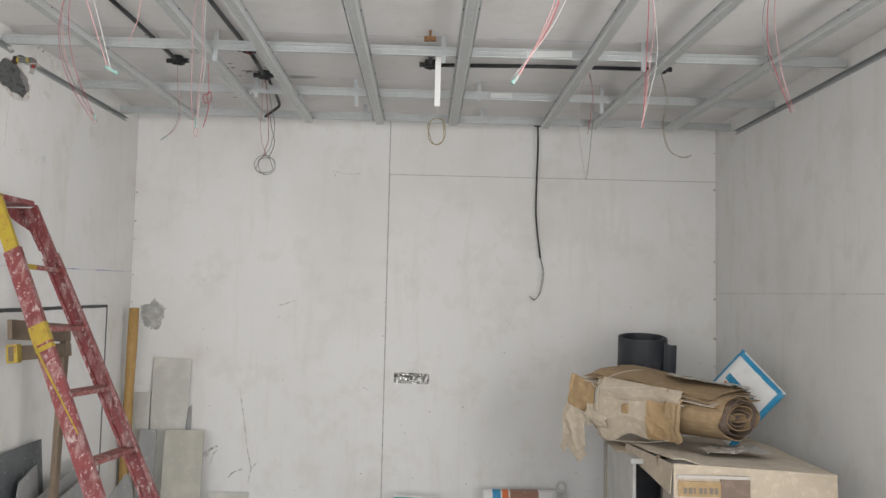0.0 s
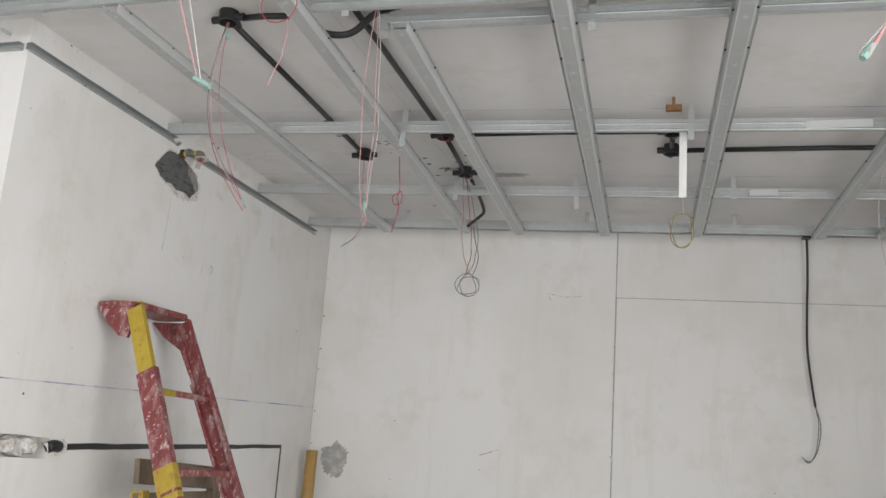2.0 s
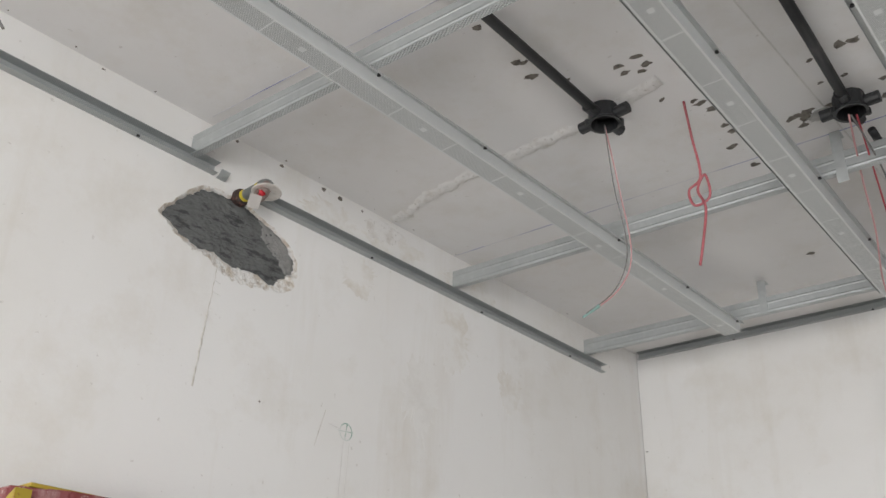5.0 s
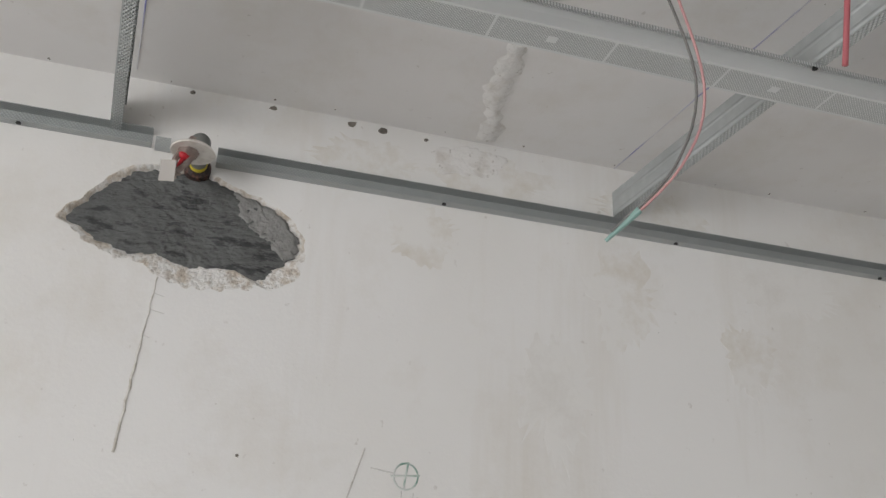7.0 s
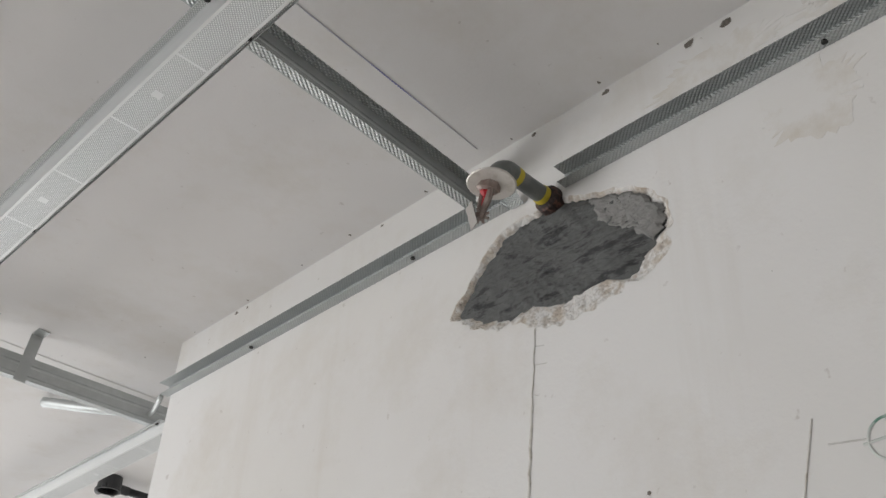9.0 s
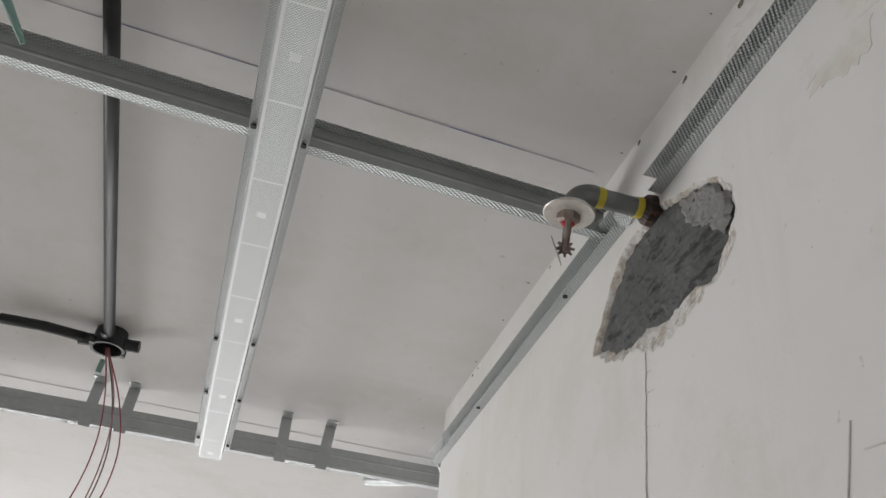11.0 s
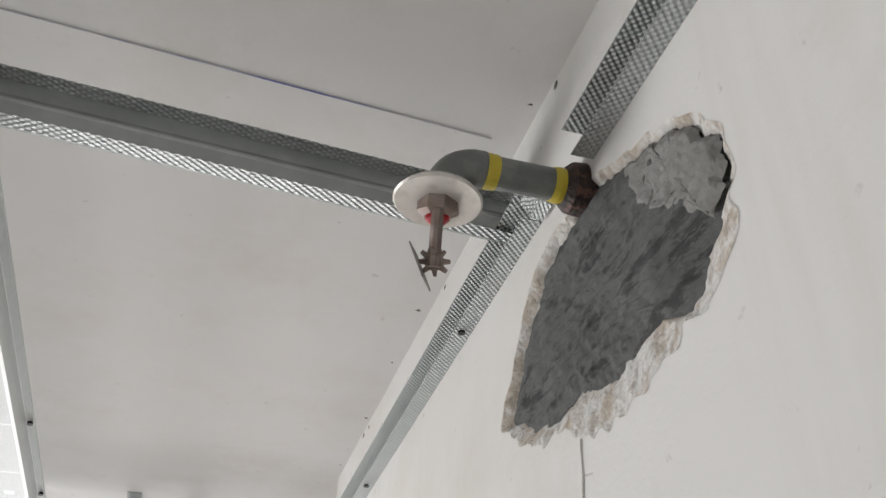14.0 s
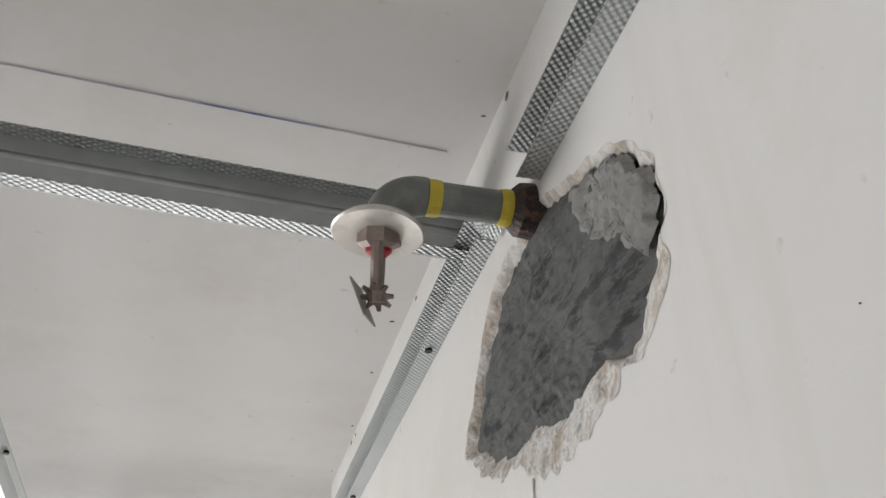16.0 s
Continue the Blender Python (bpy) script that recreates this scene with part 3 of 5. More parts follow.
settle(patch_on("y", (-1.478, BACK, 1.545), 0.085, GREY_STAIN, "cement_stain", "grey cement smear on the white wall", "stain", 3.0, 1.1), SKEW)
patch_on("z", (-0.30, 6.085, TOP), 0.115, GREY_STAIN, "bare_slab_patch", "bare grey concrete where slab paint flaked", "stain", 6.0, 0.26, 80, 0.6)
patch_on("z", (-0.53, 5.985, TOP), 0.055, GREY_STAIN, "bare_slab_patch", "bare grey concrete where slab paint flaked", "stain", 16.0, 0.5)

bm = bmesh.new()
rng = random.Random(4)


def pit(bm, axis, u, v, r):
    ring = []
    n = 9
    for k in range(n):
        a = 2 * math.pi * k / n
        q = r * (1 + 0.45 * rng.uniform(-1, 1))
        du, dv = q * math.cos(a), 0.7 * q * math.sin(a)
        ring.append(bm.verts.new({"z": Vector((u + du, v + dv, TOP - 0.0006)), "x": Vector((LEFT + 0.0006, u + du, v + dv)), "y": SKEW @ Vector((u + du, BACK - 0.0006, v + dv))}[axis]))
    mid = bm.verts.new({"z": Vector((u, v, TOP - 0.0018)), "x": Vector((LEFT + 0.0018, u, v)), "y": SKEW @ Vector((u, BACK - 0.0018, v))}[axis])
    for k in range(n):
        bm.faces.new((ring[k], ring[(k + 1) % n], mid))


for u, v, r in ((-0.972, 5.303, 0.013), (-0.979, 5.438, 0.014), (-0.965, 5.445, 0.01), (-0.981, 5.494, 0.016), (-0.937, 5.548, 0.013), (-0.825, 5.581, 0.014), (-0.826, 5.608, 0.012), (-0.78, 5.577, 0.014), (-0.772, 5.611, 0.013), (-0.794, 5.624, 0.01), (-0.813, 5.738, 0.01), (-0.761, 5.785, 0.012), (-0.755, 5.804, 0.015), (-0.746, 5.837, 0.018), (-0.753, 5.914, 0.014), (-0.748, 5.945, 0.012), (-0.776, 6.004, 0.014), (-0.771, 6.109, 0.013), (-0.609, 5.985, 0.016), (-0.615, 6.024, 0.014), (-0.588, 5.98, 0.015), (-0.57, 6.03, 0.013), (-0.54, 6.05, 0.016), (-0.451, 5.802, 0.017), (-0.425, 5.806, 0.014), (-0.386, 5.811, 0.009), (-0.516, 5.812, 0.009), (-0.528, 5.9, 0.007), (-0.48, 5.905, 0.008), (-0.418, 5.965, 0.014), (-0.43, 6.03, 0.02), (-0.39, 6.05, 0.016), (-0.855, 6.646, 0.012), (-0.666, 5.826, 0.014), (-0.673, 5.914, 0.016), (-0.60, 6.0, 0.02), (-0.63, 5.985, 0.013), (-0.68, 6.10, 0.012), (-0.54, 5.99, 0.014), (-0.52, 6.03, 0.018)):
    pit(bm, "z", u + 0.012, v - 0.028, r * 0.9)
for _ in range(45):
    pit(bm, "z", rng.uniform(LEFT, 2.4), rng.uniform(3.4, 6.9), rng.uniform(0.0008, 0.0022))
for k in range(16):
    pit(bm, "z", LEFT + 0.008 + rng.uniform(0, 0.012), 4.3 + 0.17 * k + rng.uniform(-0.05, 0.05), rng.uniform(0.001, 0.0035))
for u, v, r in ((5.21, 2.993, 0.005), (5.345, 2.991, 0.006), (5.484, 2.990, 0.0075), (5.54, 2.988, 0.008), (4.41, 2.992, 0.006), (4.45, 2.990, 0.004), (5.62, 2.985, 0.005), (5.10, 2.94, 0.003), (4.86, 2.992, 0.004)):
    pit(bm, "x", u, v, r)
for _ in range(60):
    pit(bm, "x", rng.uniform(4.3, 6.9), rng.uniform(0.9, 2.8), rng.uniform(0.0002, 0.0006))
for u, v, r in ((5.359, 2.395, 0.003), (4.47, 1.69, 0.006), (5.0, 1.78, 0.003), (6.65, 2.25, 0.004)):
    pit(bm, "x", u, v, r)
for _ in range(110):
    pit(bm, "y", rng.uniform(-1.6, 2.5), min(2.7, abs(rng.gauss(0.2, 0.8))), rng.uniform(0.001, 0.0045))
for k in range(9):
    pit(bm, "y", 0.150 + rng.uniform(-0.01, 0.01), 0.4 + 0.24 * k + rng.uniform(-0.08, 0.08), rng.uniform(0.003, 0.006))
for k in range(8):
    pit(bm, "y", LEFT + 0.012, 1.25 + 0.2 * k + rng.uniform(-0.06, 0.06), rng.uniform(0.004, 0.008))
    pit(bm, "y", RIGHT - 0.012, 1.0 + 0.25 * k + rng.uniform(-0.06, 0.06), rng.uniform(0.004, 0.009))
bmesh.ops.recalc_face_normals(bm, faces=bm.faces)
tagged(part("drill_pits", bm, PIT), "scattered drill pits and nail holes in slab and walls", "drill pits", kind="stuff")


def stroke(name, points, width, axis, material, label, category="mark"):
    """A drawn line: a flat ribbon lying on a wall or on the slab."""
    side = {"x": Vector((1, 0, 0)), "y": Vector((0, -1, 0)), "z": Vector((0, 0, -1))}[axis]
    bm = bmesh.new()
    pts = [Vector(p) for p in points]
    prev = None
    for i, p in enumerate(pts):
        d = (pts[min(i + 1, len(pts) - 1)] - pts[max(i - 1, 0)]).normalized()
        s = d.cross(side) * width * 0.5
        row = [bm.verts.new(p + s), bm.verts.new(p + side * 0.0008), bm.verts.new(p - s)]
        if prev:
            bm.faces.new((prev[0], prev[1], row[1], row[0]))
            bm.faces.new((prev[1], prev[2], row[2], row[1]))
        prev = row
    bmesh.ops.recalc_face_normals(bm, faces=bm.faces)
    return tagged(part(name, bm, material), label, category, kind="structure")


def straight(a, b, n=60):
    a, b = Vector(a), Vector(b)
    return [a.lerp(b, k / n) for k in range(n + 1)]


ST = TOP - 0.0006
stroke("chalk_line", straight((LEFT + 0.03, 5.117, ST), (2.3, 5.40, ST)), 0.0024, "z", INK, "snapped blue chalk line on the slab")
stroke("chalk_line", straight((LEFT, 5.99, ST), (2.3, 6.28, ST)), 0.003, "z", INK, "snapped blue chalk line on the slab")
stroke("chalk_line", straight((-1.9, 3.79, ST), (1.0, 3.81, ST)), 0.004, "z", PENCIL, "faint snapped line on the slab")
stroke("chalk_line", straight((-1.9, 3.90, ST), (1.0, 3.92, ST)), 0.003, "z", PENCIL, "faint snapped line on the slab")
stroke("chalk_line", straight((-0.535, 3.2, ST), (-0.545, 6.7, ST)), 0.004, "z", PENCIL, "faint snapped line on the slab")
stroke("chalk_line", straight((LEFT + 0.0006, CORNER, 1.727), (LEFT + 0.0006, BACK, 1.838)), 0.005, "x", INK, "snapped blue level line on the wall")
ob = stroke("chalk_line", [(0.0006, -4.2 + 4.2 * k / 60, 1.637 + 0.140 * k / 60) for k in range(61)], 0.006, "x", PENCIL, "snapped level line on the wall")
ob.matrix_world = FLARE @ Matrix.Diagonal((-1, 1, 1, 1))
wx = LEFT + 0.0006
stroke("target_mark", [(wx, 5.616 + 0.019 * math.cos(a), 2.388 + 0.020 * math.sin(a)) for a in (2 * math.pi * k / 40 for k in range(41))], 0.0028, "x", GREEN_MARK, "green circled cross drawn on the wall")
stroke("target_mark", straight((wx, 5.592, 2.387), (wx, 5.638, 2.391), 8), 0.003, "x", GREEN_MARK, "green circled cross drawn on the wall")
stroke("target_mark", straight((wx, 5.613, 2.367), (wx, 5.619, 2.410), 8), 0.003, "x", GREEN_MARK, "green circled cross drawn on the wall")
stroke("pencil_line", straight((wx, 5.610, 2.366), (wx, 5.597, 1.99), 20), 0.0022, "x", PENCIL, "faint pencil line down the wall")
stroke("pencil_line", straight((wx, 5.629, 2.364), (wx, 5.612, 1.96), 20), 0.0022, "x", PENCIL, "faint pencil line down the wall")
stroke("pencil_line", straight((wx, 5.56, 2.396), (wx, 5.598, 2.391), 8), 0.002, "x", PENCIL, "faint pencil line beside a mark")
crack = [(wx, 5.196 + 0.003 * noise.noise(Vector((k * 0.4, 1, 1))) - 0.00045 * k + 0.009, 2.655 - 0.0068 * k) for k in range(41)]
CRACK = Mat("crack_grey", (0.46, 0.43, 0.38), 0.95)
CRACK = CRACK.color(CRACK.ramp(CRACK.noise(60, 6), 0.40, 0.56), (0.68, 0.665, 0.64), 0.8).m
stroke("wall_crack", crack[:17], 0.0022, "x", CRACK, "thin dark vertical crack below the patch", "crack")
stroke("wall_crack", crack[16:], 0.0042, "x", CRACK, "thin dark vertical crack below the patch", "crack")
for k, z, w in ((4, 2.628, 0.016), (8, 2.601, 0.022), (14, 2.56, 0.012)):
    stroke("wall_crack", [(wx, crack[k][1] + w * j / 6, z + 0.0012 * noise.noise(Vector((j, z, 3))) - 0.0006 * j) for j in range(7)], 0.0012, "x", PENCIL, "hairline branch of a wall crack", "crack")
stroke("wall_crack", straight((wx, 5.549, 2.425), (wx, 5.523, 2.335), 14), 0.0024, "x", CRACK, "short grey scratch down the wall", "crack")
wy = BACK - 0.0006
SCUFF = Mat("dark_scuff", (0.30, 0.28, 0.25), 0.9)
SCUFF = SCUFF.color(SCUFF.ramp(SCUFF.noise(30, 6), 0.42, 0.56), (0.69, 0.68, 0.66), 0.92).m
for pts, w in (([(-1.02, wy, 0.50), (-0.99, wy, 0.55), (-0.94, wy, 0.575)], 0.016), ([(-0.80, wy, 0.98), (-0.77, wy, 0.80), (-0.73, wy, 0.55), (-0.70, wy, 0.42)], 0.006), ([(-0.20, wy, 2.54), (-0.17, wy, 2.485)], 0.004), ([(-0.20, wy, 2.535), (-0.1, wy, 2.515), (0.0, wy, 2.52)], 0.005), ([(-1.06, wy, 0.46), (-1.03, wy, 0.52), (-0.985, wy, 0.55)], 0.012), ([(-0.98, wy, 0.46), (-0.965, wy, 0.52), (-0.94, wy, 0.55)], 0.008), ([(-0.86, wy, 0.36), (-0.82, wy, 0.40), (-0.76, wy, 0.42)], 0.01), ([(-0.72, wy, 0.33), (-0.70, wy, 0.42), (-0.66, wy, 0.47)], 0.007), ([(-0.55, wy, 1.56), (-0.44, wy, 1.60)], 0.006), ([(0.06, wy, 1.0), (0.1, wy, 0.98)], 0.006)):
    settle(stroke("scuff_mark", spline([(x - 0.05, y, z + 0.06) for x, y, z in pts], 8), w, "y", SCUFF, "dark scuff rubbed on the white wall", "scuff"), SKEW)


# the plastered-over chase across the slab, from the wall to the round box
FILLER = Mat("slab_filler", (0.735, 0.725, 0.71), 0.9)
FILLER.color(FILLER.ramp(FILLER.noise(34, 7), 0.5, 0.68), (0.56, 0.53, 0.49), 0.7)
FILLER.color(FILLER.ramp(FILLER.noise(90, 6), 0.62, 0.7), (0.36, 0.33, 0.30), 0.6)
FILLER = FILLER.bump(FILLER.noise(70, 7), 0.004, 0.8).m
bm = bmesh.new()
prev = None
for k in range(121):
    s = k / 120
    x = LEFT + 0.015 + (0.87 - 0.015) * s
    y = 5.726 - 0.045 * min(1.0, s * 3.5) - 0.035 * max(0.0, s - 0.75) / 0.25 + 0.012 * noise.noise(Vector((s * 9, 1, 0)))
    w = 0.020 + 0.014 * noise.noise(Vector((s * 14, 4, 0))) + 0.010 * noise.noise(Vector((s * 45, 8, 0)))
    row = []
    for j in range(7):
        v = j / 3 - 1
        h = (1 - v * v) * (0.0035 + 0.005 * abs(noise.fractal(Vector((s * 60, v * 3, 2)), 0.8, 2.1, 4)))
        row.append(bm.verts.new((x, y + v * w, TOP - 0.0004 - h)))
    if prev:
        for j in range(6):
            bm.faces.new((prev[j], prev[j + 1], row[j + 1], row[j]))
    prev = row
bmesh.ops.recalc_face_normals(bm, faces=bm.faces)
tagged(part("filled_chase", bm, FILLER, smooth=True), "lumpy plaster ridge over a filled slab chase", "plaster ridge", kind="structure")

STAIN = Mat("damp_plaster_stain", (0.735, 0.727, 0.71), 0.88)
STAIN.color(STAIN.ramp(STAIN.noise(11, 8, 0.7), 0.46, 0.80), (0.50, 0.44, 0.34), 0.75)
STAIN = STAIN.bump(STAIN.noise(40, 6), 0.0012, 0.5).m
for y, z, reach, squash, seed in ((5.52, 2.925, 0.09, 0.42, 1.0), (5.75, 2.93, 0.12, 0.35, 2.0), (5.62, 2.80, 0.06, 0.8, 3.0), (6.05, 2.92, 0.10, 0.4, 4.0), (6.0, 2.74, 0.07, 1.2, 6.0), (6.25, 2.66, 0.05, 1.4, 7.0)):
    patch_on("x", (LEFT - 0.0007, y, z), reach, STAIN, "plaster_stain", "yellowish damp stain on the white plaster", "stain", seed, squash, 70, 0.5)
chip = rough_sheet(ragged(5.70, 2.955, [(0, 0.075), (60, 0.040), (120, 0.036), (180, 0.085), (240, 0.035), (300, 0.030)], 0.4, 60, 13.0), LEFT + 0.0012, 0.003, 0.003, FILLER, "chipped_patch", "", 21.0)
tagged(chip, "chipped plaster where the slab chase meets the wall", "plaster patch", kind="structure")
SMEAR = Mat("rubbed_smear", (0.735, 0.727, 0.71), 0.88)
SMEAR = SMEAR.color(SMEAR.ramp(SMEAR.noise(9, 7, 0.7), 0.50, 0.85), (0.53, 0.50, 0.46), 0.6).m
for y, z, reach, squash, seed in ((5.86, 2.55, 0.06, 1.6, 33.0), (6.35, 2.80, 0.10, 0.5, 34.0), (4.72, 2.15, 0.08, 1.1, 35.0)):
    patch_on("x", (LEFT - 0.0007, y, z), reach, SMEAR, "wall_smear", "faint grey smear rubbed on the white plaster", "stain", seed, squash, 70, 0.6)
# foil tape on the back wall
bm = bmesh.new()
nx, nz = 40, 14
rows = [[bm.verts.new((0.226 + 0.25 * i / nx + 0.003 * rng.uniform(-1, 1), BACK - 0.001 - 0.007 * abs(noise.fractal(Vector((i * 0.35, k * 0.5, 8)), 0.8, 2.0, 4)), 1.094 + 0.076 * k / nz - 0.006 * i / nx)) for i in range(nx + 1)] for k in range(nz + 1)]
for a, b in zip(rows, rows[1:]):
    for i in range(nx):
        bm.faces.new((a[i], a[i + 1], b[i + 1], b[i]))
bmesh.ops.recalc_face_normals(bm, faces=bm.faces)
tagged(settle(part("foil_strip", bm, FOIL), SKEW), "crinkled silver foil strip stuck on the wall", "foil strip")

# ---------- suspended ceiling grid ----------
CHANNEL = [(0.018, 0.050), (0.0, 0.050), (0.0, 0.0), (0.018, 0.0)]
HAT = [(-0.040, 0.021), (-0.040, 0.0255), (-0.0290, 0.026), (-0.0270, 0.016), (-0.0258, 0.0), (0.0258, 0.0), (0.0270, 0.016), (0.0290, 0.026), (0.040, 0.0255), (0.040, 0.021)]
EDGE = [(0.018, 0.0), (0.0, 0.0), (0.0, 0.023), (0.024, 0.023)]

screw_bm = bmesh.new()
bmesh.ops.create_cone(screw_bm, cap_ends=True, segments=10, radius1=0.0042, radius2=0.0032, depth=0.004)
SCREW_MESH = bpy.data.meshes.new("screw")
screw_bm.to_mesh(SCREW_MESH)
screw_bm.free()
SCREW_MESH.materials.append(SCREW)


def screw(parent, x, y, z):
    """A screw head under a flange, in the parent's own space."""
    ob = new("screw", SCREW_MESH)
    ob.parent = parent
    ob.location = (x, y, z)
    return ob


def channel(x0, x1, y, opens=1, turn=4.3):
    ob = thing("ceiling_channel", "galvanised steel channel with a fine knurl below the slab", "ceiling channel", pose(x0, y, GRID, 0, 0, turn), "ceiling channels")
    part("channel", extrude_profile([(opens * a, b) for a, b in CHANNEL], x1 - x0, thick=0.0009), STEEL_CHANNEL, ob)
    return ob


def strap(parent, x, y, bottom, width=0.024, turned=False, kink=0.0):
    """A hanger strap from the slab down past a channel, with a bent foot on the slab."""
    top = TOP - GRID
    bm = bmesh.new()
    d = 0.0012
    add_box(bm, (-width / 2, -d, bottom - GRID), (width / 2, 0, top))
    add_box(bm, (-width / 2, -d, top - 0.0014), (width / 2, 0.035, top - 0.0002))
    bmesh.ops.transform(bm, matrix=pose(x, y, 0, 0, kink, 0), verts=bm.verts)
    part("hanger_strap", bm, STEEL_PLAIN, parent)


ROWS = ((5.092, 4.1, 4.37, (-0.55, 0.62, 1.66), (2.832, 2.857, 2.842)), (5.982, 4.6, 4.28, (-0.56, 0.05, 0.80, 1.56), (2.867, 2.827, 2.887, 2.827)), (6.650, 4.8, 4.19, (-1.03, 0.02, 0.82, 1.6), (2.897, 2.899, 2.899, 2.899)))
for y, turn, length, at, low in ROWS:
    ob = channel(LEFT + 0.004, LEFT + 0.004 + length, y, 1, turn)
    for x, b in zip(at, low):
        strap(ob, x - LEFT - 0.004, -0.0012, b, kink=rng.uniform(-4, 4))
ob = channel(-0.34, 1.60, 4.265, -1, 2.6)
strap(ob, 0.02, -0.002, 2.867)
strap(ob, 0.68, -0.002, 2.867)
strap(ob, 1.88, -0.002, 2.867)
ob = channel(-0.52, 1.96, 4.115, -1, 2.6)
strap(ob, 0.12, -0.002, 2.877)
strap(ob, 1.75, -0.002, 2.877)
strap(ob, 2.43, -0.002, 2.877)
ob = channel(-3.9, 2.2, 4.02, -1, -0.8)
for x in (-0.93, -0.85, -1.30, -1.40):
    strap(ob, x + 3.9, 0.0014, 2.887, 0.026, kink=rng.uniform(-5, 5))


def furring(x0, y0, x1, y1, screws):
    d = Vector((x1 - x0, y1 - y0))
    ob = thing("furring_section", "bright galvanised ceiling section with knurled panels", "ceiling section", pose(x0, y0, GRID - 0.0268, 0, 0, math.degrees(math.atan2(d.y, d.x))), "ceiling sections")
    part("section", extrude_profile(HAT, d.length, thick=0.0007), FURRING, ob)
    for y in screws:
        if y0 < y < y1:
            screw(ob, y - y0, 0.0345, 0.0235)
            screw(ob, y - y0 + rng.uniform(-0.02, 0.02), -0.0345, 0.0235)
    return ob


FURR = ((-1.146, -1.152, 3.97), (-0.600, -0.680, 3.96), (-0.297, -0.372, 4.21), (0.207, 0.113, 1.6), (0.722, 0.612, 1.6), (1.375, 1.245, 1.6), (1.765, 1.568, 1.6), (2.316, 2.095, 1.6))
for at, end, y0 in FURR:
    slope = (end - at) / (6.68 - 5.10)
    lift = 0.075 * (at - LEFT)
    furring(at + slope * (y0 - 5.10), y0, end, 6.70 + 0.8 * lift, (4.01, 4.275, 4.54, 5.107 + lift, 5.45 + lift, 5.985 + lift, 6.35 + lift, 6.66 + lift))
furring(-1.76, 2.3, -1.75, 4.03, (3.99,))


def edge_channel(x0, y0, turn, length, z):
    """A perimeter channel: its back on the wall, its open side to the room (local +y)."""
    ob = thing("wall_channel", "galvanised perimeter channel fixed along the wall", "wall channel", pose(x0, y0, z, 0, 0, turn), "wall channels")
    part("channel", extrude_profile(EDGE, length, thick=0.0009), STEEL, ob)
    for k in range(int(length / 0.45)):
        screw(ob, 0.2 + 0.45 * k, 0.010, -0.0012)
    return ob


# along the left wall the open side faces +x: run from far to near
edge_channel(LEFT + 0.001, 5.160, -90, 5.160 - CORNER + 0.012, GRID - 0.020)
edge_channel(LEFT + 0.001, 6.755, -90, 6.755 - 5.265, GRID - 0.035)
settle(edge_channel(-0.001, -4.4, 90, 4.0, GRID - 0.035), FLARE)
edge_channel(-1.66, CORNER - 0.001, 180, 3.3, GRID - 0.020)
settle(edge_channel(RIGHT - 0.01, BACK - 0.001, 180, RIGHT - LEFT - 0.02, TOP - 0.0245), SKEW)

# the bent flap at the cut end beside the sprinkler, and the loose tie at the wall corner
bm = extrude_profile([(0.0, 0.0), (0.010, 0.004), (0.016, 0.010), (0.020, 0.016)], 0.024, thick=0.0009)
flap = part("cut_flap", bm, STEEL)
flap.matrix_world = pose(LEFT + 0.003, 5.19, GRID - 0.025, 0, 0, -90)
tagged(flap, "bent bright flap cut from a wall channel", "metal flap")
bm = tube(spline([(-1.56, 3.70, 2.985), (-1.62, 3.82, 2.955), (-1.68, 3.92, 2.935), (-1.70, 3.99, 2.915), (-1.655, 4.125, 2.90)], 6), lambda t: 0.013 if t < 0.75 else 0.006, 8)
tagged(part("ceiling_tie", bm, STEEL_PLAIN, smooth=True), "grey metal tie from slab to wall corner", "ceiling tie")
# foil-bright strips lying on the channels
for x, y, z, n in ((1.16, 5.285, 2.905, 0.235), (0.93, 6.17, 2.905, 0.13)):
    bm = box((-n / 2, -0.002, -0.016), (n / 2, -0.0008, 0.016), pose(x, y, z + 0.012), 0.0)
    tagged(part("bright_strip", bm, Mat("bright_zinc", (0.78, 0.8, 0.8), 0.3, 0.7).m), "short bright zinc strip fixed on a channel", "metal strip")

# ---------- conduits and junction boxes ----------


